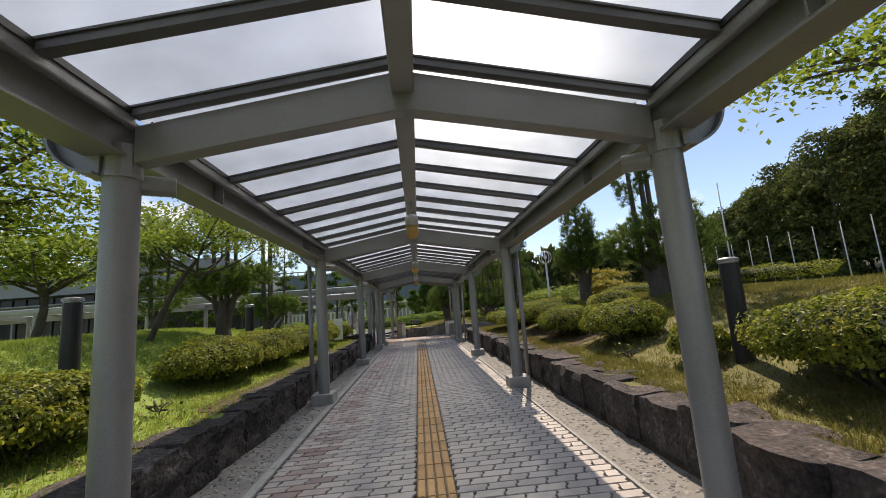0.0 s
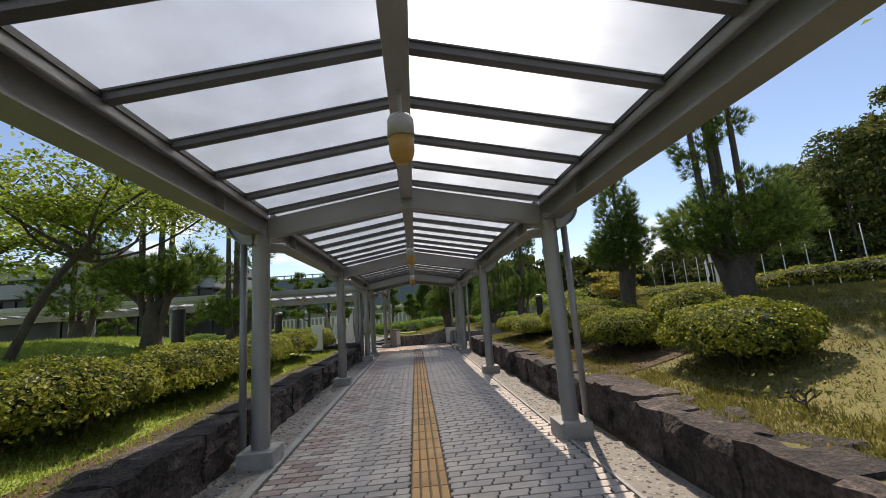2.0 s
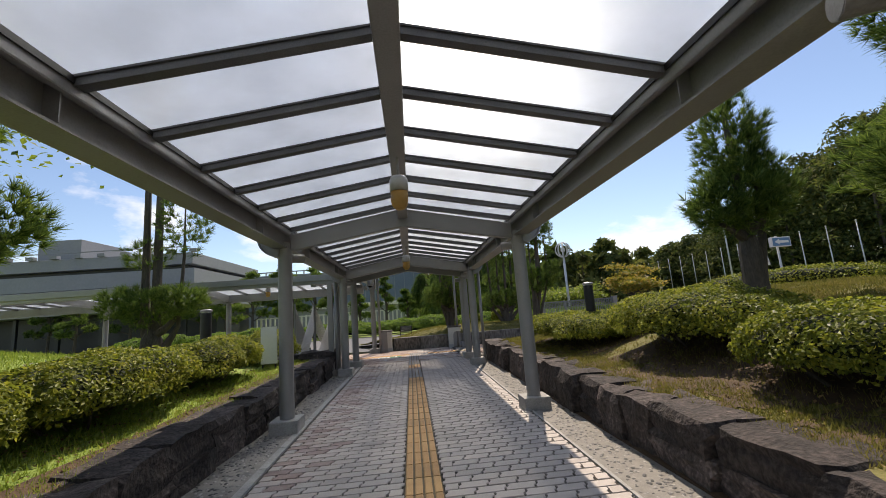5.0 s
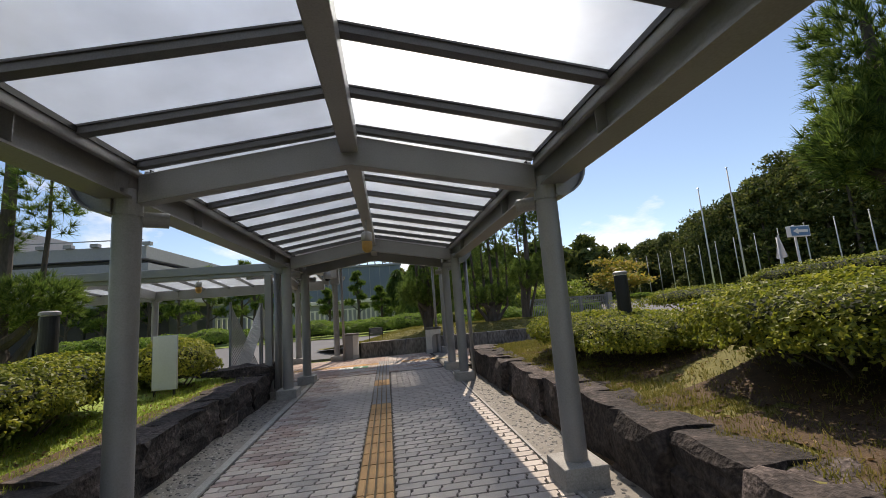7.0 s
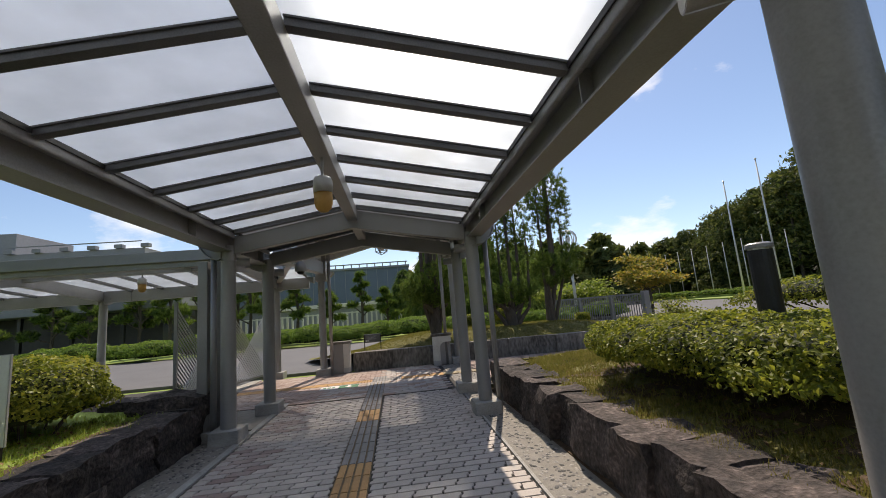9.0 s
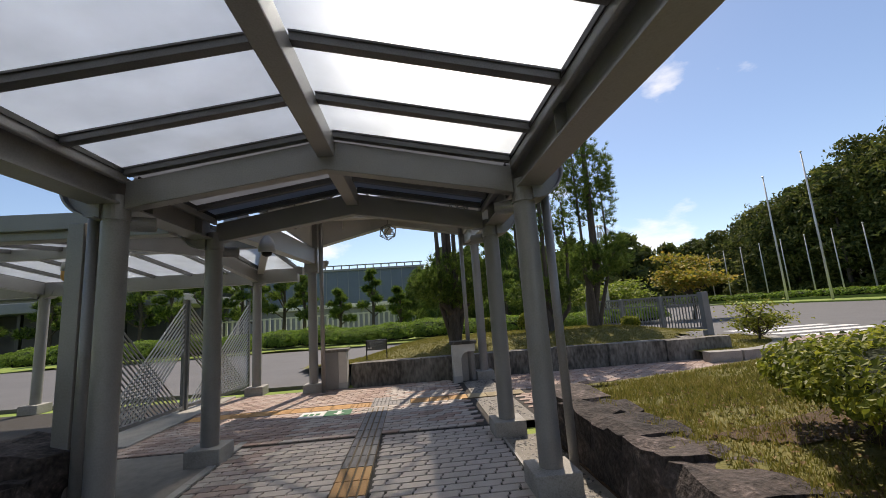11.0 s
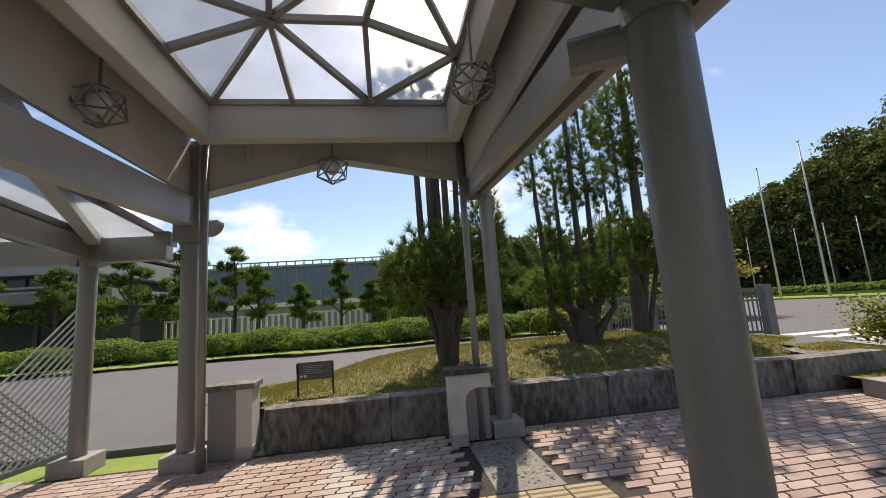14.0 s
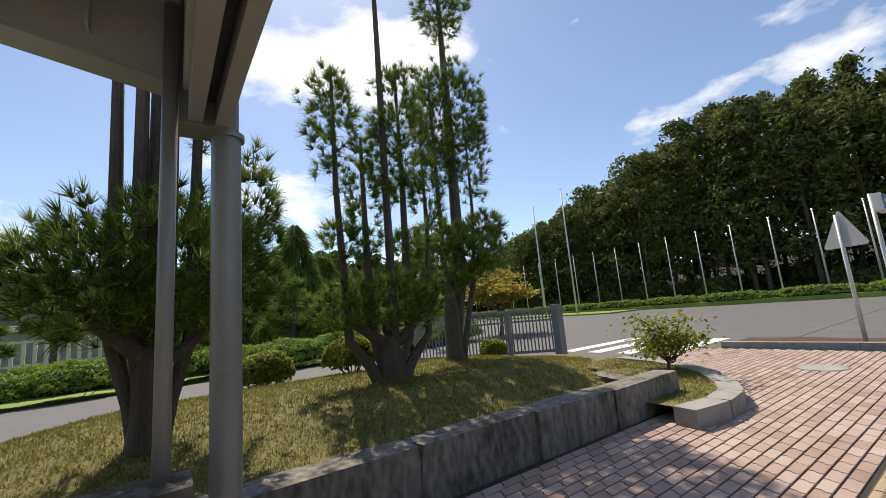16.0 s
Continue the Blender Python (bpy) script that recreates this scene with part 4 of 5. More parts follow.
# ---- the side canopy to the left ----
def side_canopy():
    c = empty("side_canopy", (0, 0, 0), "grey steel canopy branching off beside the driveway", "canopy")
    x1, x0, ya, yb, ym = -1.75, -27.0, 19.75, 24.15, 21.95
    for y in (ya, yb):
        for k in range(6):
            xa, xb = x1 - k * 4.2, x1 - (k + 1) * 4.2
            part("eave_beam", boxed(xb + 0.002, xa - 0.002, y - 0.08, y + 0.08, 2.26 if y == ya else 2.17, 2.44, bevel=0.01), STEEL, c)
            part("gutter", boxed(xb + 0.002, xa - 0.002, y - 0.14 if y == ya else y + 0.081, y - 0.081 if y == ya else y + 0.14, 2.34, 2.50, bevel=0.01), STEEL, c)
    xs = [-2.58, -6.62, -10.8, -15.0, -19.2, -23.4]
    for i, x in enumerate(xs):
        add_post(c, x, yb, 2.2, 0.085)
        gutter_head(c, x, yb, 2.28, 1)
        gutter_head(c, x, yb, 2.28, -1)
        if i > 1:
            add_post(c, x, ya, 2.2, 0.085)
        bm = prism(bmesh.new(), [(ya, 2.20), (ym, 2.42), (yb, 2.20), (yb, 2.42), (ym, 2.66), (ya, 2.42)], lambda u, v: (x - 0.05, u, v), lambda u, v: (x + 0.05, u, v))
        part("portal_beam", bm, STEEL, c)
    part("ridge_beam", boxed(x0, x1, ym - 0.05, ym + 0.05, 2.50, 2.66), STEEL, c)
    x = x1
    k = 0
    while x > x0:
        for y in (ya, yb):
            bm = prism(bmesh.new(), [(y, 2.455), (ym, 2.675), (ym, 2.683), (y, 2.463)], lambda u, v: (x - 0.69, u, v), lambda u, v: (x - 0.01, u, v))
            part("roof_panel", bm, PANEL, c)
            part("rafter", beam(bmesh.new(), (x, y, 2.42), (x, ym, 2.64), 0.05, 0.06), RAFTER, c)
        x -= 0.7
    # paired service columns beside the walkway
    for xx, yy, w in ((-1.98, 18.95, 0.06), (-1.83, 19.02, 0.05)):
        part("column", boxed(xx - w, xx + w, yy - w, yy + w, 0.1, 2.2, bevel=0.01), STEEL, c)
    part("plinth", boxed(-2.12, -1.74, 18.84, 19.14, -0.02, 0.11, bevel=0.012), CONCRETE, c)
    return c


side_canopy()
ridge_lamp(-4.48, 21.95, 2.60)


# ---- folding lattice gate ----
def lattice_leaf(parent, a, b, z0, h):
    """A leaf between two places: slats that fall from the first stile cross slats that rise to the second, so that the top dips."""
    a, b = Vector((*a, 0)), Vector((*b, 0))
    d = (b - a)
    w = d.length
    d.normalize()
    n = d.cross(Vector((0, 0, 1)))

    def slat(u0, za, u1, zb, off):
        if u1 - u0 > 0.05:
            part("slat", beam(bmesh.new(), a + d * u0 + n * off + Vector((0, 0, za)), a + d * u1 + n * off + Vector((0, 0, zb)), 0.010, 0.026, up=n), STEEL_LIGHT, parent)

    for k in range(30):
        c = h - w - 0.085 * k
        u0 = max(0.02, z0 - c)
        slat(u0, c + u0, w - 0.02, c + w - 0.02, 0.012)
    for k in range(10):
        c = h - 0.085 * k
        u1 = min(w - 0.02, c - z0)
        slat(0.02, c - 0.02, u1, c - u1, -0.012)
    part("bottom_rail", beam(bmesh.new(), a + Vector((0, 0, z0)), b + Vector((0, 0, z0)), 0.05, 0.05), GATE, parent)
    for p in (a, b):
        part("stile", beam(bmesh.new(), p, p + Vector((0, 0, h + 0.05)), 0.05, 0.05, up=(0, 1, 0)), GATE, parent)


gate = empty("lattice_gate", (-3.3, 22.9, 0), "open grey metal gate of crossing diagonal slats", "gate")
lattice_leaf(gate, (-3.30, 23.0), (-2.96, 24.7), 0.08, 1.80)
lattice_leaf(gate, (-3.32, 22.92), (-3.46, 21.2), 0.08, 1.80)
sleeve = tagged(part("kerb", boxed(-3.60, -2.90, 21.0, 23.98, -0.05, 0.02, bevel=0.01), CONCRETE), "flat concrete sill under the gate", "kerb", kind="structure")


# ---- small things at the entrance ----
def fountain_pillar(x, y, face):
    """A pale box on two side panels with an arched recess."""
    p = empty("service_pillar", (x, y, 0), "pale service pillar with a grey slab top and arched recess", "pillar", "service pillars")
    part("side_panel", boxed(x - 0.22, x - 0.06, y - 0.13, y + 0.13, 0, 0.70, bevel=0.006), PILLAR, p)
    part("base", boxed(x - 0.225, x - 0.055, y - 0.135, y + 0.135, 0, 0.12, bevel=0.004), STEEL_LIGHT, p)
    part("back_panel", boxed(x - 0.058, x + 0.22, y + 0.02, y + 0.12, 0, 0.70, bevel=0.004), STEEL, p)
    bm = bmesh.new()
    pts = [(-0.06, 0.70), (-0.06, 0.42)] + [(-0.06 + 0.14 - 0.14 * math.cos(a), 0.42 + 0.14 * math.sin(a)) for a in np.linspace(0.1, math.pi / 2, 7)] + [(0.22, 0.56), (0.22, 0.70)]
    prism(bm, pts, lambda u, v: (x + u, y - 0.125, v), lambda u, v: (x + u, y + 0.018, v))
    part("arch", bm, PILLAR, p)
    part("top", boxed(x - 0.25, x + 0.25, y - 0.15, y + 0.15, 0.702, 0.76, bevel=0.006), GRANITE, p, "grey stone slab")
    return p


fountain_pillar(1.50, 23.62, 1)
q = fountain_pillar(0, 0, 1)
q.matrix_basis = pose(-1.0, 24.03, 0, 0, 0, 180)


def notice_board():
    b = empty("notice_board", (-0.25, 24.66, 0.5), "small grey information board on two legs in the grass", "sign")
    for x in (-0.47, -0.04):
        part("leg", beam(bmesh.new(), (x, 24.66, 0.35), (x, 24.62, 0.84), 0.022, 0.03, up=(0, 1, 0)), BLACK, b)
    part("panel", beam(bmesh.new(), (-0.255, 24.645, 0.63), (-0.255, 24.628, 0.85), 0.43, 0.02, up=(0, 1, 0)), BRASS_FAC, b)
    for k in range(5):
        part("text_bar", boxed(-0.40, -0.12 - 0.05 * (k % 3), 24.612, 24.614, 0.80 - 0.022 * k, 0.806 - 0.022 * k), STEEL_LIGHT, b)
    for k in range(2):
        part("emblem", boxed(-0.44 + 0.05 * k, -0.405 + 0.05 * k, 24.612, 24.614, 0.665, 0.695), WHITE, b)


notice_board()


def ground_marking():
    m = empty("ground_marking", (-0.75, 21.86, 0.0), "white and green direction marking on the paving", "marking")
    part("white_field", boxed(-1.13, -0.78, 21.70, 22.02, 0.0015, 0.0035), PAINT, m)
    part("green_field", boxed(-0.775, -0.40, 21.70, 22.02, 0.0015, 0.0035), SIGN_GREEN, m)
    bm = prism(bmesh.new(), [(-0.61, 21.98), (-0.55, 21.98), (-0.55, 21.85), (-0.50, 21.85), (-0.58, 21.74), (-0.66, 21.85), (-0.61, 21.85)],
               lambda u, v: (u, v, 0.004), lambda u, v: (u, v, 0.005))
    part("arrow", bm, PAINT, m)
    for k in range(3):
        part("text_bar", boxed(-1.08 + 0.085 * k, -1.02 + 0.085 * k, 21.80, 21.92, 0.004, 0.005), SIGN_GREEN, m)


ground_marking()


def white_board(x, y):
    b = empty("standing_sign", (x, y, lawn_z(x, y)), "plain white panel with dark frame standing by the hedge", "sign")
    z = lawn_z(x, y)
    part("panel", boxed(x - 0.15, x + 0.15, y - 0.012, y + 0.012, z + 0.10, 1.26, bevel=0.004), WHITE, b)
    part("frame", boxed(x - 0.158, x + 0.158, y - 0.008, y + 0.008, z + 0.094, 1.266), STEEL_LIGHT, b)
    for s in (-0.12, 0.12):
        part("leg", boxed(x + s - 0.012, x + s + 0.012, y - 0.012, y + 0.012, z - 0.05, z + 0.09), BLACK, b)


white_board(-2.86, 17.25)


def bollard(x, y, h=0.9):
    z = lawn_z(x, y)
    b = empty("bollard_light", (x, y, z), "black cylindrical bollard light with a capped top", "bollard", "garden bollard lights")
    part("body", tube(bmesh.new(), [((x, y, z - 0.05), 0.09), ((x, y, z + h - 0.06), 0.088)], 20), BLACK, b, smooth=False)
    part("cap", tube(bmesh.new(), [((x, y, z + h - 0.045), 0.098), ((x, y, z + h - 0.015), 0.098), ((x, y, z + h), 0.07)], 20), STEEL, b, "weathered metal cap")
    part("slit", tube(bmesh.new(), [((x, y, z + h - 0.06), 0.08), ((x, y, z + h - 0.045), 0.08)], 20), LAMP_WHITE, b)


for x, y, top in ((-3.85, 7.67, 1.77), (-3.68, 11.94, 1.74), (-3.63, 16.36, 1.75), (3.2, 6.91, 1.70), (3.42, 16.4, 1.68)):
    bollard(x, y, min(top - lawn_z(x, y), 1.05))


# ---- bushes and hedges ----
def bush(name, x, y, rx, ry, h, zf, mat, n, leaf, label, category="bush", square=2.6, seed=0.0, group="", dense=1.0):
    """A clipped shrub: stems, an added solid core coloured as inner shade, and a coat of many small leaves."""
    z = zf(x, y)
    b = empty(name, (x, y, z), label, category, group)
    u = rng.normal(0, 1, (n, 3))
    u[:, 2] = np.abs(u[:, 2]) * 1.0 - 0.25
    u /= np.linalg.norm(u, axis=1)[:, None]
    k = (np.abs(u) ** square).sum(1) ** (-1 / square)
    p = u * k[:, None]
    wob = lumpy(p * [rx, ry, h], 2.2, 0.22, seed) + lumpy(p * [rx, ry, h], 6.0, 0.09, seed + 3)
    depth = 1 - np.abs(rng.normal(0, 0.10, n))
    p = p * ((1 + wob) * depth)[:, None]
    pos = p * [rx, ry, h * 0.62] + [x, y, z + h * 0.42]
    pos[:, 2] = np.maximum(pos[:, 2], z + h * 0.20 + rng.uniform(0, 0.16, n) * h)
    nor = u * [1 / rx, 1 / ry, 1.2 / h]
    nor /= np.linalg.norm(nor, axis=1)[:, None]
    nor[:, 2] += 0.35
    v, f = leaves(pos, nor, leaf, 0.55)
    soup("foliage", v, f, mat, b)
    # added solid filler, its near-black colour stands for shade between the leaves
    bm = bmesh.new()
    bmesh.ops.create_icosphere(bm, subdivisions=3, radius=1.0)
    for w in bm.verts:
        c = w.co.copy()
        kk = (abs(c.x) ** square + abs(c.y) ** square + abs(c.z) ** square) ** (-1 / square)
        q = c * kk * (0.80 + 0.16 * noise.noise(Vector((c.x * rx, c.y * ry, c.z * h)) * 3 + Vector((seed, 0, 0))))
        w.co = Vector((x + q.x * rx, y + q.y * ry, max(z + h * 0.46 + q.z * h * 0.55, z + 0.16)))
    part("shade_core", bm, BUSH_SHADE, b, smooth=True)
    for k in range(int(9 * dense)):
        a, r = rng.uniform(0, math.tau), rng.uniform(0.25, 0.85)
        bx, by = x + 0.45 * rx * math.cos(a) * r, y + 0.6 * ry * math.sin(a) * r
        tx, ty = x + rx * math.cos(a) * 0.8, y + ry * math.sin(a) * 0.8
        part("stem", tube(bmesh.new(), [((bx, by, z - 0.03), 0.012), (((bx + tx) / 2, (by + ty) / 2, z + h * 0.25), 0.009), ((tx, ty, z + h * 0.5), 0.005)], 5), BARK, b)
    return b


HEDGE = "clipped yellow-green azalea bush on the bank"
for i, (x, y, rx, ry, h) in enumerate(((-3.05, 6.35, 0.55, 0.7, 0.52), (-3.1, 9.3, 0.55, 1.0, 0.60), (-3.05, 11.1, 0.55, 1.15, 0.62), (-3.1, 13.2, 0.58, 1.2, 0.60),
                                       (-3.1, 15.3, 0.58, 1.1, 0.58), (-3.15, 18.0, 0.6, 0.62, 0.66), (-3.9, 18.3, 0.5, 0.5, 0.5),
                                       (3.3, 5.7, 0.65, 0.9, 0.60), (3.05, 7.35, 0.28, 0.3, 0.42), (3.3, 9.5, 0.55, 0.75, 0.60), (3.9, 11.0, 0.5, 0.6, 0.62), (3.15, 11.6, 0.5, 0.85, 0.58),
                                       (3.6, 13.75, 0.85, 1.15, 0.66), (3.32, 16.75, 0.92, 1.65, 0.52),
                                       (5.6, 17.6, 0.5, 1.4, 0.42), (7.2, 16.2, 0.45, 2.0, 0.42), (7.4, 11.8, 0.45, 2.2, 0.40), (3.2, 2.6, 0.6, 0.9, 0.6), (-3.2, 2.6, 0.6, 0.9, 0.6))):
    near = abs(x) < 4.5
    bush("azalea_bush", x, y, rx, ry, h, lawn_z, LEAF_HEDGE, int((8200 if near else 3000) * (rx * ry / 0.55) ** 0.7 * 1.25), 0.027, HEDGE, "bush", seed=i * 2.3, group="azalea bushes")
for i, (x, y, r) in enumerate(((2.94, 28.2, 0.42), (4.15, 27.6, 0.42), (7.0, 27.3, 0.25))):
    bush("round_bush", x, y, r, r, r * 1.35, island_z, LEAF_HEDGE, 2600, 0.045, "small round clipped bush on the mound", "bush", seed=50 + i, group="round bushes")


def low_hedge(x, y, rx, ry, h, i):
    bush("clipped_hedge", x, y, rx, ry, h, lambda a, b: 0.0, LEAF_LOW, 6000, 0.06, "low wavy clipped hedge across the driveway", "hedge", 2.15, seed=i * 1.9, group="wavy hedges", dense=0.3)


for i in range(17):
    low_hedge(-18 + 1.95 * i, 37.0 + 0.5 * math.sin(i * 1.3) + 0.3 * math.cos(i * 2.9), 1.35, 1.25, 0.95 + 0.12 * math.sin(i * 2.1), i)
for i in range(9):
    low_hedge(-12 + 2.6 * i, 40.2 + 0.4 * math.sin(i), 1.6, 1.0, 0.85, 30 + i)


# ---- trees ----
def limb(bm, a, b, r0, r1, bend=0.08, n=5, sides=8):
    a, b = Vector(a), Vector(b)
    side = Vector(rng.normal(0, 1, 3).tolist()) * (b - a).length * bend
    tube(bm, [(a + (b - a) * t + side * math.sin(math.pi * t), r0 + (r1 - r0) * t) for t in [k / (n - 1) for k in range(n)]], sides)


def tuft_cloud(c, r, n, seed):
    """Places and ways of needle tufts over a lumpy cloud."""
    u = rng.normal(0, 1, (n, 3))
    u /= np.linalg.norm(u, axis=1)[:, None]
    p = u * (rng.uniform(0.35, 1.0, n) ** 0.5 * (1 + lumpy(u, 2.0, 0.45, seed)))[:, None]
    w = u * [1, 1, 0.4] + [0, 0, 0.85]
    return p * r + c, w


def stool_cedar(x, y, z, stump, pads, leaders, label, needles=NEEDLE, blade=0.16, width=0.0055):
    """A cedar trained as a stool: a thick bole, low foliage pads and straight poles with plumes."""
    t = empty("cedar_tree", (x, y, z), label, "tree", "stool cedars")
    bm = bmesh.new()
    h, r = stump
    tube(bm, [((x, y, z - 0.15), r * 1.35), ((x, y, z + h * 0.25), r * 1.05), ((x, y, z + h * 0.7), r * 0.95), ((x, y, z + h * 1.05), r * 0.5)], 12)
    P, W = [], []
    for k, (dx, dy, dz, pr, ph, n) in enumerate(pads):
        c = np.array((x + dx, y + dy, z + dz))
        limb(bm, (x, y, z + h * 0.85), c - [0, 0, ph * 0.5], r * 0.55, 0.03, 0.1, 5, 7)
        p, w = tuft_cloud(c, np.array((pr, pr, ph)), n, k * 3.1 + x)
        P.append(p), W.append(w)
    trunk = part("trunk", bm, BARK, t)
    for k, (dx, dy, top, rr, plumes) in enumerate(leaders):
        bm = bmesh.new()
        tube(bm, [((x + dx * 0.15, y + dy * 0.15, z - 0.1), r * 0.62), ((x + dx * 0.45, y + dy * 0.45, z + h * 0.45), r * 0.42), ((x + dx * 0.85, y + dy * 0.85, z + h * 1.1), rr * 1.25), ((x + dx, y + dy, z + top * 0.6), rr * 0.85), ((x + dx, y + dy, z + top), rr * 0.45)], 9)
        part("pole", bm, BARK, t)
        for (f0, f1, pr, n) in plumes:
            c = np.array((x + dx, y + dy, z + top * (f0 + f1) / 2))
            p, w = tuft_cloud(c, np.array((pr, pr, top * (f1 - f0) / 2)), n, k * 5.7 + y)
            P.append(p), W.append(w)
    v, f = tufts(np.concatenate(P), np.concatenate(W), blade, 28, width, 0.6)
    soup("crown", v, f, needles, t)
    return t


# entrance mound
stool_cedar(1.53, 25.19, 0.62, (0.75, 0.13), [(0.0, 0, 1.45, 0.85, 0.6, 520), (-0.45, -0.1, 1.3, 0.55, 0.42, 200), (0.5, 0.1, 1.35, 0.6, 0.65, 260), (0.75, 0.1, 2.0, 0.3, 0.6, 130)],
            [(-0.30, 0.1, 5.6, 0.05, [(0.88, 1.0, 0.4, 70)]), (-0.12, 0.05, 6.0, 0.055, [(0.86, 1.0, 0.45, 80)]), (0.0, 0.12, 6.4, 0.06, [(0.86, 1.0, 0.45, 80)]), (0.12, -0.05, 6.1, 0.05, [(0.88, 1, 0.4, 60)]),
             (0.32, 0.1, 5.2, 0.045, [(0.5, 0.72, 0.25, 60), (0.88, 1.0, 0.35, 60)])], "dark cedar with bushy base and tall bare poles")
stool_cedar(4.0, 25.85, 0.66, (0.50, 0.17), [(0.0, 0, 1.0, 0.62, 0.36, 280), (-0.6, 0, 0.95, 0.42, 0.32, 150), (0.55, 0.1, 1.05, 0.42, 0.42, 130)],
            [(-0.62, 0.0, 4.2, 0.045, [(0.60, 1.0, 0.36, 190), (0.36, 0.5, 0.22, 50)]), (-0.2, 0.1, 3.3, 0.05, [(0.45, 0.95, 0.24, 120)]), (0.1, 0.0, 7.6, 0.05, [(0.30, 0.5, 0.26, 110), (0.93, 1.0, 0.3, 40)]),
             (0.42, 0.1, 4.6, 0.05, [(0.52, 1.0, 0.40, 250), (0.34, 0.44, 0.2, 50)]), (0.72, 0.0, 3.4, 0.04, [(0.5, 0.95, 0.24, 100)])], "tall multi-stemmed cedar with feathery plumes")
stool_cedar(5.55, 26.58, 0.60, (1.35, 0.13), [(0.1, 0, 1.75, 0.85, 0.5, 420), (0.75, 0.1, 1.95, 0.6, 0.45, 240), (0.9, 0, 2.35, 0.4, 0.3, 120), (-0.1, 0, 2.1, 0.5, 0.3, 130)],
            [(0.35, 0.05, 8.2, 0.09, [(0.42, 0.68, 0.75, 600), (0.74, 1.0, 0.6, 450)]), (0.75, 0.1, 4.6, 0.035, [(0.62, 1.0, 0.38, 170)]), (0.0, 0.1, 5.4, 0.04, [(0.55, 0.95, 0.42, 230)])], "tall cedar with rounded pads of foliage")
# right bank
stool_cedar(5.7, 12.1, 1.22, (0.75, 0.24), [(0, 0, 1.3, 1.15, 0.55, 620), (-0.7, 0, 1.25, 0.5, 0.45, 220), (0.95, 0, 1.35, 0.75, 0.6, 330), (0.3, 0, 1.8, 0.8, 0.5, 300)],
            [(-0.35, 0.1, 5.6, 0.055, [(0.42, 0.66, 0.45, 240), (0.7, 0.85, 0.35, 110)]), (-0.1, 0, 6.3, 0.06, [(0.5, 0.6, 0.3, 80), (0.85, 1, 0.4, 90)]), (0.12, 0.1, 6.4, 0.06, [(0.85, 1, 0.4, 90)]), (0.42, 0, 6.0, 0.055, [(0.5, 0.58, 0.25, 60), (0.85, 1, 0.4, 90)])],
            "dark cedar with broad low pads and bare poles")
stool_cedar(4.65, 13.95, 1.12, (1.0, 0.14), [(0, 0, 1.5, 0.52, 0.55, 380), (-0.38, 0, 1.3, 0.38, 0.36, 150), (0.36, 0, 1.5, 0.4, 0.42, 160)],
            [(0.0, 0, 3.0, 0.06, [(0.5, 1.0, 0.42, 330)]), (0.3, 0, 2.6, 0.04, [(0.55, 1.0, 0.25, 120)])], "compact dark cedar with a bare bole")
# left bank
stool_cedar(-4.75, 13.05, 1.12, (0.75, 0.15), [(0, 0, 1.25, 0.75, 0.34, 420), (-0.7, 0, 1.3, 0.42, 0.3, 170), (0.65, 0, 1.4, 0.5, 0.34, 210)],
            [(-0.25, 0, 4.0, 0.05, [(0.6, 1.0, 0.5, 280)]), (0.05, 0.1, 4.3, 0.05, [(0.55, 1.0, 0.5, 300)]), (0.3, 0, 3.8, 0.045, [(0.6, 1.0, 0.45, 240)])], "dark cedar with broad low pads on the lawn")
stool_cedar(-5.4, 17.8, 0.75, (0.6, 0.2), [(0, 0, 1.1, 0.75, 0.4, 360), (-0.6, 0, 1.2, 0.45, 0.35, 160), (0.6, 0, 1.2, 0.5, 0.35, 180)],
            [(-0.18, 0, 6.2, 0.07, [(0.3, 0.4, 0.4, 80), (0.85, 1, 0.4, 90)]), (0.08, 0, 6.4, 0.08, [(0.85, 1, 0.4, 90)]), (0.55, 0.1, 3.6, 0.035, [(0.6, 1.0, 0.5, 200)])], "dark cedar with two tall bare poles")
stool_cedar(-7.5, 15.0, 1.0, (0.7, 0.2), [(0, 0, 1.3, 0.9, 0.5, 420)], [(-0.2, 0, 3.8, 0.05, [(0.5, 1.0, 0.5, 260)]), (0.3, 0, 3.6, 0.05, [(0.5, 1.0, 0.5, 260)])], "dark cedar further back on the lawn")


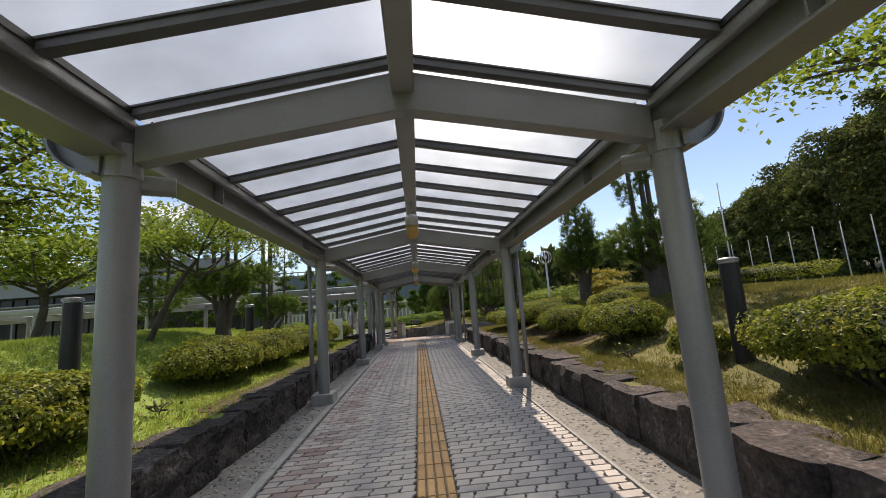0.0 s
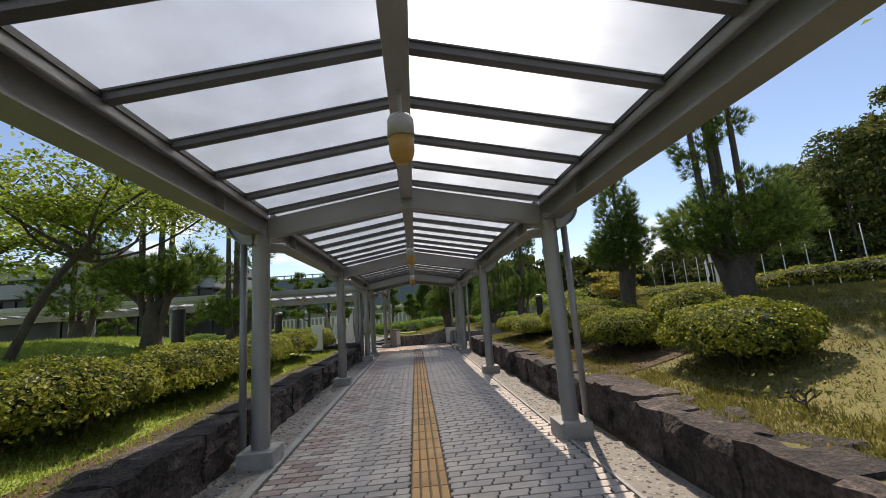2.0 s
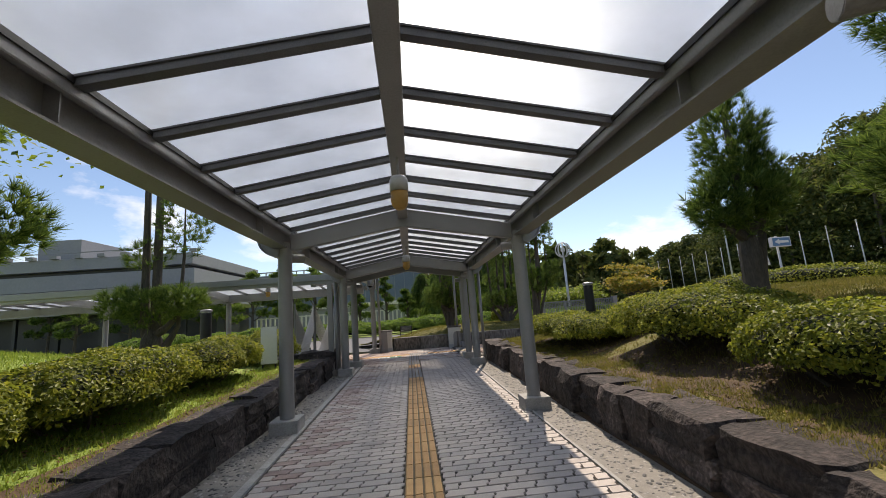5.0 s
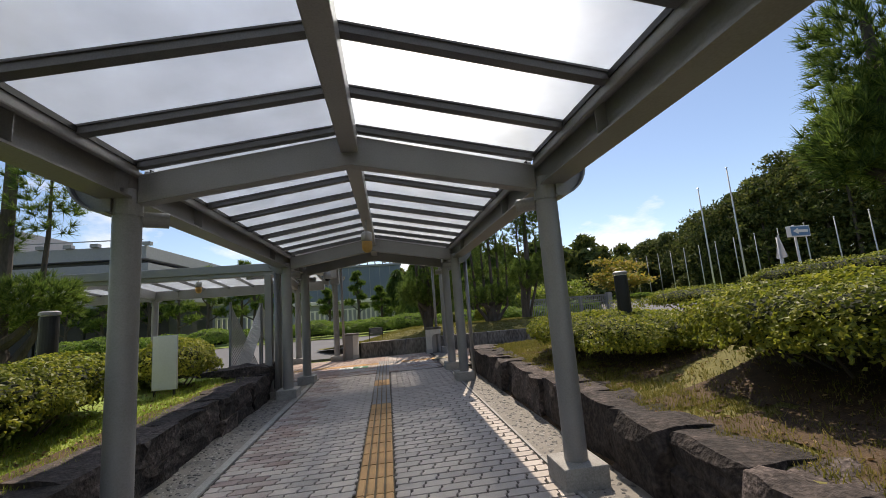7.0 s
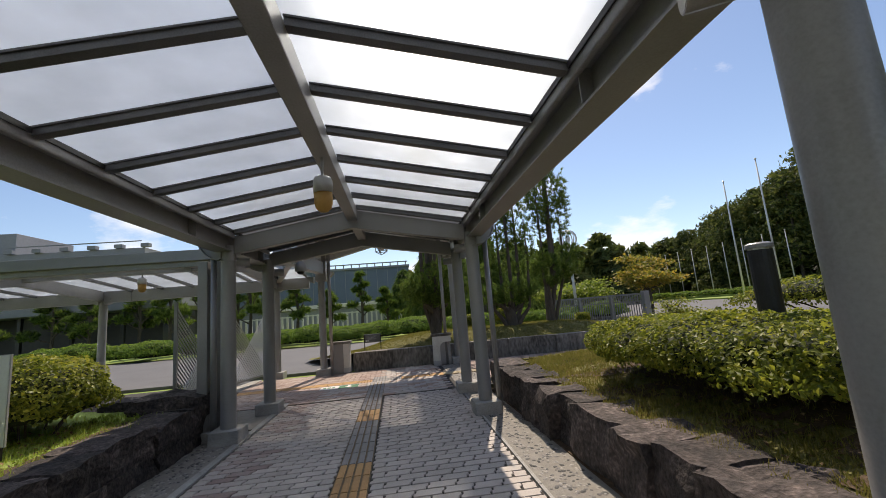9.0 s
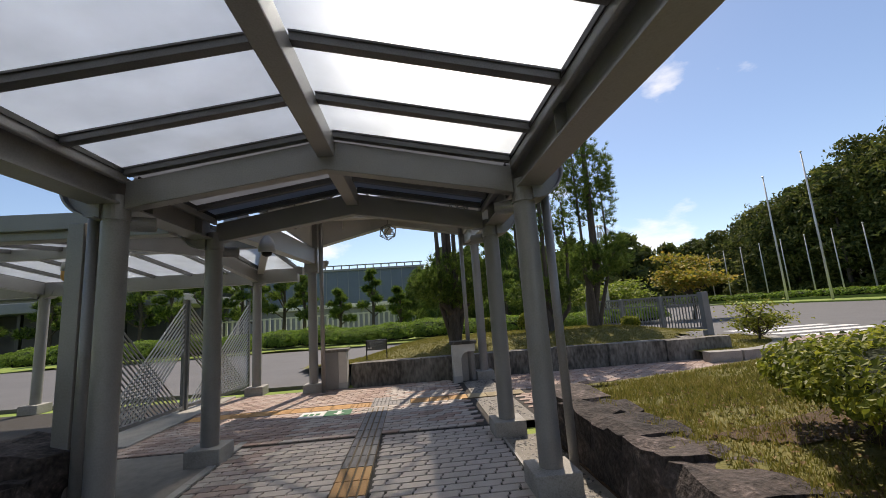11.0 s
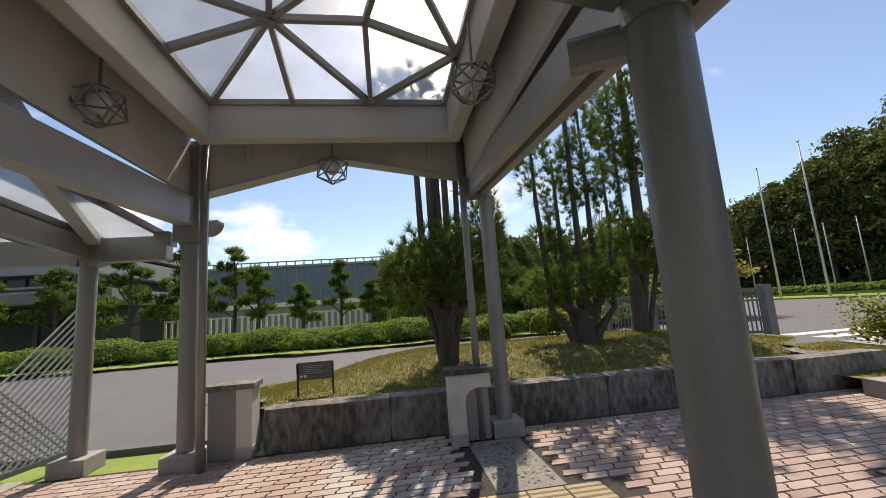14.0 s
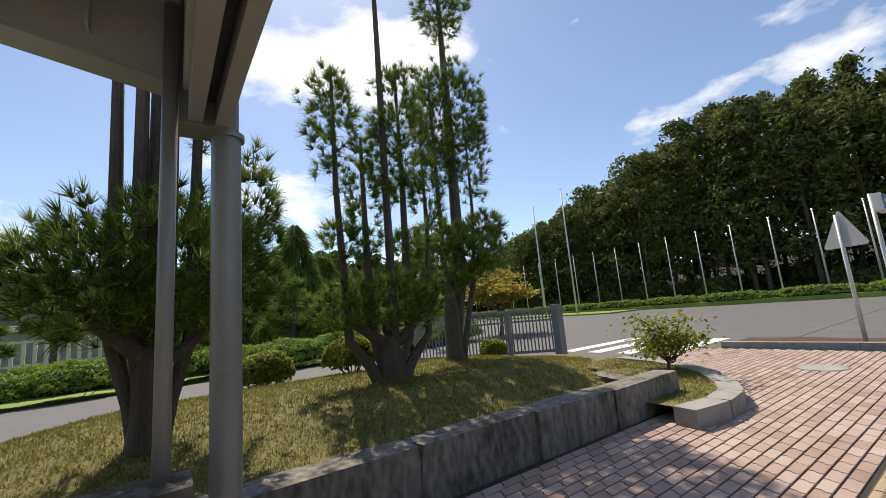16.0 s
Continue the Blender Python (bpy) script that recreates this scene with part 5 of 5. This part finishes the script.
def leafy_tree(x, y, z, lean, trunk_h, r, crown, mat, label, leaf=0.07, n_leaf=5200, limbs=9, name="maple_tree"):
    """A small broad-leaved tree: leaning trunk, forking limbs and clumps of leaves."""
    t = empty(name, (x, y, z), label, "tree")
    lx, ly = lean
    fork = Vector((x + lx, y + ly, z + trunk_h))
    bm = bmesh.new()
    limb(bm, (x, y, z - 0.15), fork, r, r * 0.6, 0.05, 7, 10)
    ends = []
    for k in range(limbs):
        a = math.tau * k / limbs + rng.uniform(-0.3, 0.3)
        f = rng.uniform(0.55, 1.0)
        e = Vector((fork.x + crown[0] * f * math.cos(a), fork.y + crown[1] * f * math.sin(a), fork.z + crown[2] * rng.uniform(0.1, 1.0)))
        limb(bm, fork - Vector((0, 0, rng.uniform(0, trunk_h * 0.3))), e, r * 0.4, 0.012, 0.12, 6, 6)
        ends.append(e)
        for _ in range(3):
            m = fork.lerp(e, rng.uniform(0.45, 0.9))
            e2 = m + Vector((rng.normal(0, 0.35) * crown[0], rng.normal(0, 0.35) * crown[1], rng.uniform(-0.05, 0.3) * crown[2]))
            limb(bm, m, e2, r * 0.14, 0.006, 0.12, 4, 5)
            ends.append(e2)
    part("trunk", bm, BARK, t)
    per = n_leaf // len(ends)
    pos, nor = [], []
    for e in ends:
        k = int(per * rng.uniform(0.5, 1.5))
        s = rng.uniform(0.16, 0.30) * max(crown[0], 0.8)
        q = rng.normal(0, 1, (k, 3)) * [s, s, s * 0.28]
        pos.append(q + list(e))
        nor.append(np.tile([0, 0, 1.0], (k, 1)))
    v, f = leaves(np.concatenate(pos), np.concatenate(nor), leaf, 0.55, 1.5, 0.15)
    soup("crown", v, f, mat, t)
    return t


leafy_tree(-5.08, 10.79, 1.10, (0.80, 0.2), 1.55, 0.058, (1.25, 1.2, 0.85), LEAF_MAPLE, "leaning young maple with light green leaves on the lawn", 0.042, 9000)
leafy_tree(-5.6, 6.9, 1.05, (0.2, 0.3), 1.5, 0.16, (1.7, 1.6, 1.6), LEAF_MAPLE, "larger maple with dark limbs beside the walkway", 0.052, 15000, 12)
leafy_tree(6.2, 5.6, 1.1, (-0.3, 0.2), 2.35, 0.12, (1.9, 1.9, 0.8), LEAF_MAPLE, "maple whose leafy branches reach towards the canopy", 0.062, 6500, 11)
leafy_tree(-9.5, 13.5, 1.2, (0.1, 0.1), 1.6, 0.11, (1.8, 1.8, 1.2), LEAF_MAPLE, "light green maple further off on the lawn", 0.09, 5200)
leafy_tree(16.5, 37.5, 0.0, (0.1, 0.1), 1.7, 0.12, (1.7, 1.6, 2.0), LEAF_AUTUMN, "yellowing maple by the road", 0.13, 6000, 10)
leafy_tree(13.0, 41.0, 0.0, (0.1, 0.1), 1.2, 0.1, (2.2, 2.0, 1.2), LEAF_MAPLE, "light green roadside maple", 0.13, 5200, 10)
leafy_tree(8.75, 24.8, 0.16, (0.03, 0.0), 0.16, 0.035, (0.46, 0.42, 0.72), LEAF_HEDGE, "sparse upright shrub in the kerbed bed", 0.05, 2000, 13, "shrub")
leafy_tree(7.35, 25.6, 0.12, (0.02, 0.0), 0.1, 0.02, (0.2, 0.2, 0.22), LEAF_HEDGE, "tiny sparse shrub by the wall end", 0.045, 160, 6, "shrub")
for i, (x, y) in enumerate(((-2.9, 6.2), (2.7, 8.2), (-2.75, 7.4))):
    leafy_tree(x, y, lawn_z(x, y), (0.0, 0.02), 0.05, 0.01, (0.12, 0.12, 0.12), LEAF_HEDGE, "small bare seedling in the grass", 0.03, 40, 5, "seedling")


def conifer_points(h, r, n, seed, shape=1.5):
    t = rng.uniform(0.0, 1.0, n) ** 0.8
    side = 1 - t ** shape if shape < 3 else np.sin(math.pi * (0.18 + 0.80 * t)) ** 0.55
    rad = r * side * (0.5 + 0.62 * rng.random(n) ** 0.8) + 0.1
    a = rng.uniform(0, math.tau, n)
    rad = rad * (1 + 0.35 * np.sin(3 * a + seed) * np.sin(9 * t + seed * 2))
    low = 0.12 if shape < 3 else 0.17
    return np.stack([rad * np.cos(a), rad * np.sin(a), h * (low + (1 - low) * t)], 1), np.stack([np.cos(a), np.sin(a), 0.5 + 0 * a], 1)


# topiary cedars and weeping trees beyond the driveway
def garden_tree(x, y, h, r, kind, i):
    t = empty("garden_tree", (x, y, 0), "weeping dark green tree behind the hedges" if kind else "slim cloud-pruned cedar behind the hedges", "tree", "garden trees")
    part("trunk", tube(bmesh.new(), [((x, y, -0.1), 0.14), ((x + 0.1, y, h * 0.5), 0.09), ((x, y, h * 0.97), 0.03)], 8), BARK, t)
    if kind:
        p, w = conifer_points(h, r, 1100, i)
        w = w * [0.5, 0.5, 0] - [0, 0, 0.9]
        v, f = tufts(p + [x, y, 0], w, 0.8, 7, 0.035, 0.25)
    else:
        P, W = [], []
        for k in range(8):
            zz = h * (0.40 + 0.08 * k)
            a = 2.4 * k + i
            rr = r * (0.40 - 0.018 * k)
            top = np.array((x + r * 0.85 * math.cos(a) * (1 - k / 9), y + r * 0.85 * math.sin(a) * (1 - k / 9), zz))
            p, ww = tuft_cloud(top, np.array((rr, rr, rr * 0.55)), 52, k + i)
            arm = bmesh.new()
            limb(arm, (x + 0.05, y, zz * 0.72), top, 0.06, 0.02, 0.06, 4, 5)
            part("branch", arm, BARK, t)
            P.append(p), W.append(ww)
        v, f = tufts(np.concatenate(P), np.concatenate(W), 0.34, 12, 0.03, 0.6)
    soup("crown", v, f, NEEDLE, t)


for i, (x, y, h, r, kind) in enumerate(((-15, 43, 4.6, 1.2, 0), (-12.6, 42, 5.4, 1.3, 0), (-11.0, 44, 6.0, 1.3, 0), (-9.6, 42.5, 5.0, 1.2, 0), (-8.2, 44, 5.8, 1.2, 0), (-6.6, 43, 4.4, 1.0, 0), (-4.6, 45, 3.4, 0.9, 0),
                                        (-2.2, 44, 4.6, 0.8, 0), (-17.5, 44, 5.0, 1.3, 0), (-20, 43, 4.2, 1.2, 0), (-23, 44, 4.4, 1.3, 0), (-26, 42.5, 4.0, 1.2, 0), (-0.4, 46, 3.4, 0.9, 0),
                                        (3.0, 45, 6.2, 1.7, 1), (5.4, 47, 6.6, 1.8, 1), (7.4, 43.5, 7.0, 1.9, 1), (9.6, 46, 6.0, 1.9, 1), (11.6, 49, 6.6, 2.0, 1), (1.2, 49, 5.2, 1.6, 1), (14.2, 52, 5.8, 2.0, 1),
                                        (6.2, 39.8, 3.4, 1.2, 0), (8.8, 40.6, 3.0, 1.2, 0), (-30, 45, 4.5, 1.3, 0))):
    garden_tree(x, y, h, r, kind, i)


# far woods on the slope and along the horizon
def woods(name, places, leaf, n, label):
    pv, pn = [], []
    trunks = bmesh.new()
    for k, (x, y, z, h, r) in enumerate(places):
        front = x < 66 or n < 1000
        m = (n if front else n // 2) // 22 if h > 4 else n // 50
        q, w = conifer_points(h, r, m, k * 1.3, (4.0, 1.9, 2.6)[k % 3])
        p = np.repeat(q, 22, 0) + rng.normal(0, 1, (m * 22, 3)) * [0.55, 0.55, 0.24]
        p[:, 2] -= 0.35 * ((p[:, :2] - np.repeat(q[:, :2], 22, 0)) ** 2).sum(1)
        w = np.repeat(w, 22, 0)
        p[:, :2] += np.repeat(lumpy(q, 0.35, 1.2, k), 22)[:, None]
        pv.append(p + [x, y, z])
        pn.append(w)
        tube(trunks, [((x, y, z - 0.5), min(0.24, 0.016 * h)), ((x, y, z + h * 0.8), min(0.1, 0.007 * h))], 6)
    v, f = leaves(np.concatenate(pv), np.concatenate(pn), leaf, 1.1, 2.4, 0.2)
    o = tagged(soup(name, v, f, FOREST), label, "trees", kind="stuff")
    me = bpy.data.meshes.new("trunks")
    trunks.to_mesh(me)
    trunks.free()
    me.materials.append(BARK)
    t = new("trunks", me)
    t.parent = o
    tagged(t, kind="stuff")


def bank_z(x):
    return 0.25 + 7.0 * smooth(52, 95, x)


slope = []
for k in range(210):
    y = -30 + 190 * k / 210 + rnd.uniform(-1, 1)
    x = 52 + rnd.uniform(0, 4) + 7 * (k % 3)
    top = float(np.interp(y, (-30, 25, 37, 50, 60, 70, 86, 110, 160), (21, 22.5, 25, 22, 19, 16.5, 11.5, 9, 8)))
    slope.append((x, y, bank_z(x), max(top * x / 58 - bank_z(x) + rnd.uniform(-3.0, 0.6), 5), rnd.uniform(2.4, 3.8)))
for k in range(90):
    slope.append((rnd.uniform(50.5, 62), -10 + 130 * k / 90, 0.3, rnd.uniform(1.6, 3.2), rnd.uniform(1.3, 2.0)))
woods("forest", slope, 0.25, 3900, "dense dark conifer wood on the slope")
horizon = []
for k in range(110):
    x = -75 + 150 * k / 110 + rnd.uniform(-1, 1)
    horizon.append((x, 105 + rnd.uniform(0, 22) + 10 * (k % 2), 0, rnd.uniform(9, 13), rnd.uniform(2.4, 3.6)))
for k in range(60):
    horizon.append((rnd.uniform(6, 40), rnd.uniform(70, 100), 0, rnd.uniform(7, 11), rnd.uniform(2.0, 3.2)))
woods("far_wood", horizon, 0.6, 520, "line of distant dark trees on the horizon")

# understory hedge and kerb along the far road
for i in range(14):
    y = 14 + 5.5 * i
    b = bush("bank_hedge", 43.4, y, 1.0, 2.8, 0.85, lambda a, c: 0.2, LEAF_LOW, 1500, 0.16, "low clipped hedge below the flagpoles", "hedge", 3.0, seed=70 + i, group="bank hedges", dense=0.2)


# ---- flagpoles ----
def flagpole(x, y, h, r, z=0.25):
    p = empty("flagpole", (x, y, z), "tall bare white flagpole", "flagpole", "flagpoles")
    part("pole", tube(bmesh.new(), [((x, y, z - 0.1), r), ((x, y, z + h), r * 0.55)], 8), FLAGPOLE, p, smooth=True)
    part("finial", tube(bmesh.new(), [((x, y, z + h), r * 0.6), ((x, y, z + h + 0.06), r * 1.3), ((x, y, z + h + 0.14), r * 0.4)], 8), FLAGPOLE, p)
    return p


one = flagpole(45.5, 24.0, 7.0, 0.08)
for k in range(1, 27):
    copy_thing(one, pose(45.5, 24.0 + 3.0 * k, 0.25))
flagpole(38.5, 53.6, 13.2, 0.11, 0.0)
flagpole(38.5, 49.2, 14.2, 0.11, 0.0)
far_lawn = tagged(part("lawn", boxed(36.5, 41.5, 44, 62, -0.1, 0.12, bevel=0.03), LAWN), "kerbed grass island with two tall flagpoles", "lawn", kind="structure")


# ---- signs and lamps at the road ----
def road_sign(x, y, z, h, kind):
    s = empty("road_sign", (x, y, z), "grey back of a triangular road sign on a white pole" if kind == 0 else "blue road sign on a white pole", "sign")
    part("pole", tube(bmesh.new(), [((x, y, z), 0.04), ((x, y, z + h), 0.038)], 10), FLAGPOLE, s, smooth=True)
    if kind == 0:
        bm = prism(bmesh.new(), [(-0.02, 0.42), (0.02, 0.42), (0.46, -0.33), (0.42, -0.38), (-0.42, -0.38), (-0.46, -0.33)],
                   lambda u, v: (x + u * 0.5, y + u * 0.85 - 0.06, z + h - 0.35 + v), lambda u, v: (x + u * 0.5 - 0.02, y + u * 0.85 - 0.05, z + h - 0.35 + v))
        part("plate", bm, STEEL_LIGHT, s)
    else:
        part("plate", boxed(x - 0.38, x + 0.38, y - 0.20, y - 0.06, z + h - 0.42, z + h - 0.06, bevel=0.01), WHITE, s)
        part("blue_face", boxed(x - 0.35, x + 0.35, y - 0.206, y - 0.201, z + h - 0.39, z + h - 0.09), SIGN_BLUE, s)
        bm = prism(bmesh.new(), [(-0.28, 0.0), (-0.08, 0.11), (-0.08, 0.045), (0.28, 0.045), (0.28, -0.045), (-0.08, -0.045), (-0.08, -0.11)],
                   lambda u, v: (x + u, y - 0.208, z + h - 0.24 + v), lambda u, v: (x + u, y - 0.212, z + h - 0.24 + v))
        part("arrow", bm, WHITE, s)


road_sign(13.75, 23.2, 0.05, 2.80, 0)
road_sign(13.8, 22.62, 0.05, 3.12, 1)


def emblem_mast(x, y, h):
    """A mast with a round openwork emblem."""
    m = empty("emblem_mast", (x, y, 0), "white mast topped by a round openwork emblem", "mast")
    part("pole", tube(bmesh.new(), [((x, y, -0.05), 0.10), ((x, y, h - 0.5), 0.08)], 10), FLAGPOLE, m, smooth=True)
    for k in range(5):
        bm = bmesh.new()
        a = k * math.pi / 5
        pts = [(Vector((x + 0.55 * math.cos(t) * math.cos(a), y + 0.55 * math.cos(t) * math.sin(a), h + 0.55 * math.sin(t))), 0.035) for t in np.linspace(0, math.tau, 17)]
        tube(bm, pts, 6, close=False)
        part("ring", bm, FLAGPOLE, m, smooth=True)
    part("boss", boxed(x - 0.12, x + 0.12, y - 0.12, y + 0.12, h - 0.15, h + 0.15, bevel=0.04), FLAGPOLE, m)


emblem_mast(11.4, 37.2, 5.1)


# ---- metal gate by the crossing ----
def panel_gate(a, b, z0, h):
    g = empty("metal_gate", (*a, z0), "closed dark grey sliding gate of vertical bars", "gate")
    a, b = Vector((*a, 0)), Vector((*b, 0))
    d = b - a
    n = 3
    for k in range(n + 1):
        p = a + d * k / n
        w = 0.22 if k == n else 0.10
        part("post", boxed(p.x - w / 2, p.x + w / 2, p.y - w / 2, p.y + w / 2, z0 - 0.2, z0 + h + (0.06 if k == n else 0), bevel=0.01), GATE, g)
    for z, w in ((0.10, 0.07), (h - 0.32, 0.05), (h - 0.04, 0.07)):
        part("rail", beam(bmesh.new(), a + Vector((0, 0, z0 + z)), b + Vector((0, 0, z0 + z)), 0.04, w), GATE, g)
    for k in range(1, 42):
        p = a + d * k / 42
        part("bar", boxed(p.x - 0.013, p.x + 0.013, p.y - 0.013, p.y + 0.013, z0 + 0.1, z0 + h - 0.04), GATE, g)
    for k in range(1, 21):
        p = a + d * (k - 0.5) / 21 + Vector((0, 0, z0 + h - 0.18))
        u = d.normalized()
        bm = tube(bmesh.new(), [(p + u * 0.06 * math.cos(t) + Vector((0, 0, 0.09 * math.sin(t))), 0.009) for t in np.linspace(0, math.tau, 11)], 5, close=False)
        part("ornament", bm, GATE, g)


panel_gate((7.35, 30.9), (10.1, 28.2), 0.15, 1.22)


# ---- kerbs and crossing on the right ----
def kerb_run(points, label, h=0.12, w=0.16):
    k = empty("kerb", (0, 0, 0), label, "kerb", kind="structure")
    for a, b in zip(points, points[1:]):
        a, b = Vector((*a, 0)), Vector((*b, 0))
        m = max(1, round((b - a).length / 0.6))
        for i in range(m):
            p, q = a.lerp(b, i / m), a.lerp(b, (i + 0.99) / m)
            part("kerb_stone", beam(bmesh.new(), p + Vector((0, 0, h / 2 - 0.06)), q + Vector((0, 0, h / 2 - 0.06)), w, h + 0.12), KERB, k)


EDGE = [(6.35, 23.46), (6.95, 23.36), (7.5, 23.42), (8.05, 23.68), (8.65, 24.14), (9.1, 24.65), (9.5, 25.35), (9.7, 26.3)]
kerb_run(EDGE, "thick rounded concrete kerb around the planted corner", 0.20, 0.27)
kerb_run([(13.25, 25.7), (13.4, 22.6), (13.5, 6.0)], "grey kerb between pavement and road", 0.14, 0.16)
bed2 = tagged(grid_sheet("lawn_corner", 6.45, 9.9, 28, 23.4, 26.6, 28, lambda x, y: 0.17 + 0.03 * noise.noise(Vector((x, y, 1))), LAWN_DRY,
                         lambda x, y: y > np.interp(x, [e[0] for e in EDGE], [e[1] for e in EDGE])), "small planted corner of patchy grass", "lawn", kind="structure")
grass("grass", spots(6.6, 9.6, 23.5, 26.5, 5000, lambda x, y: 0.17, lambda x, y: y > 0.15 + np.interp(x, [e[0] for e in EDGE], [e[1] for e in EDGE])), "patchy grass in the kerbed corner", 0.03, GRASS_DRY)
strip = tagged(grid_sheet("soil_verge", 13.4, 15.0, 9, 6.0, 25.7, 60, lambda x, y: 0.06 + 0.03 * noise.noise(Vector((x, y, 5))), SOIL), "dry verge strip behind the kerb", "soil", kind="structure")
walk2 = tagged(part("pavement", boxed(9.4, 13.3, 12.0, 20.6, -0.3, -0.006), PAVER_PINK), "pink paved footway by the road", "pavement", kind="structure")
for k in range(4):
    tagged(part("road_marking", boxed(11.6, 15.4, 26.3 + 0.9 * k, 26.75 + 0.9 * k, -0.011, -0.006), PAINT), "white zebra crossing stripe", "marking", "zebra stripes", "structure")
cover = empty("manhole_cover", (10.8, 23.3, 0), "round weathered manhole cover in the paving", "manhole cover")
part("plate", tube(bmesh.new(), [((10.8, 23.3, -0.01), 0.33), ((10.8, 23.3, 0.004), 0.33)], 28), CONCRETE, cover)
part("rim", tube(bmesh.new(), [((10.8, 23.3, -0.012), 0.37), ((10.8, 23.3, 0.002), 0.37)], 28), GATE, cover)


# ---- buildings ----
def terrace_building(x0, x1, y0, y1, label, floors, roof_parts):
    b = empty("building", ((x0 + x1) / 2, y0, 0), label, "building")
    for z0, z1, inset, mat in floors:
        part("wall", boxed(x0 + inset, x1 - inset, y0 + inset, y1, z0, z1, bevel=0.05), mat, b)
    for a, c, d, e, z0, z1, mat in roof_parts:
        part("roof", boxed(a, c, d, e, z0, z1, bevel=0.05), mat, b)
    return b


hall = terrace_building(-62, -25, 58, 80, "grey terraced concrete hall with overhanging roofs",
                        [(0, 4.2, 2.5, BUILD_SHADE_WINDOW), (4.2, 5.4, 0, BUILD_GREY), (5.4, 6.8, 1.8, BUILD_SHADE_WINDOW), (6.8, 8.6, 0.5, BUILD_GREY), (8.6, 9.2, 2.0, BUILD_SHADE_WINDOW), (9.2, 10.6, 1.0, BUILD_GREY)],
                        [(-46, -41, 62, 70, 10.6, 13.6, BUILD_GREY), (-63, -24, 57, 60, 5.4, 5.6, BUILD_GREY)])
for k in range(14):
    part("column", boxed(-60 + 2.6 * k, -59.4 + 2.6 * k, 58.2, 58.9, 0, 4.2, bevel=0.04), BUILD_GREY, hall)
    part("roof_light", boxed(-60 + 2.6 * k, -59.2 + 2.6 * k, 58.6, 59.2, 10.6, 11.0, bevel=0.03), BUILD_GREY, hall)
for k in range(20):
    w = part("window", boxed(-60 + 1.7 * k, -58.6 + 1.7 * k, 59.55, 59.79, 5.5, 6.6, bevel=0.02), BUILD_SHADE_WINDOW, hall)
part("rail", beam(bmesh.new(), (-61, 58.4, 11.2), (-26, 58.4, 11.2), 0.1, 0.1), BUILD_GREY, hall)

blue = terrace_building(-42, 3, 92, 110, "long blue-grey clad hall behind the trees", [(0, 3.8, 0.6, BUILD_GREY), (3.8, 10.4, 0, BUILD_BLUE), (10.4, 10.8, -0.3, BUILD_GREY)], [])
for k in range(22):
    part("cladding_joint", boxed(-41.5 + 2.02 * k, -41.4 + 2.02 * k, 91.94, 91.99, 3.9, 10.4), BUILD_GREY, blue)
for k in range(30):
    part("parapet_post", boxed(-41 + 1.5 * k, -40.8 + 1.5 * k, 92.2, 92.4, 10.8, 11.5), BUILD_GREY, blue)
part("rail", boxed(-42, 3, 92.2, 92.35, 11.4, 11.6), BUILD_GREY, blue)
low = terrace_building(-14, -1, 60, 66, "low pale pavilion behind a fence", [(0, 2.6, 0, BUILD_GREY), (2.6, 3.0, -0.5, PILLAR)], [])
fence = empty("fence", (-7, 52, 0), "white post-and-rail fence in front of the hall", "fence")
for k in range(40):
    part("fence_post", boxed(-16 + 0.45 * k, -15.84 + 0.45 * k, 52, 52.1, 0, 1.9), PILLAR, fence)
for z in (0.5, 1.75):
    part("fence_rail", boxed(-16, 2, 52.02, 52.08, z, z + 0.12), PILLAR, fence)

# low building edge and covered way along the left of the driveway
porch = terrace_building(-44, -15, 44.5, 52, "low arcade beyond the driveway, its inner shade coloured dark", [(0, 3.2, 2.6, BUILD_SHADE_WINDOW), (3.2, 3.9, 0, BUILD_GREY)], [])
# columns coloured dark too, as the shade under the arcade roof
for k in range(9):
    part("column", boxed(-43.5 + 3.4 * k, -43.25 + 3.4 * k, 45.6, 45.85, 0, 3.2, bevel=0.03), BUILD_SHADE_WINDOW, porch)
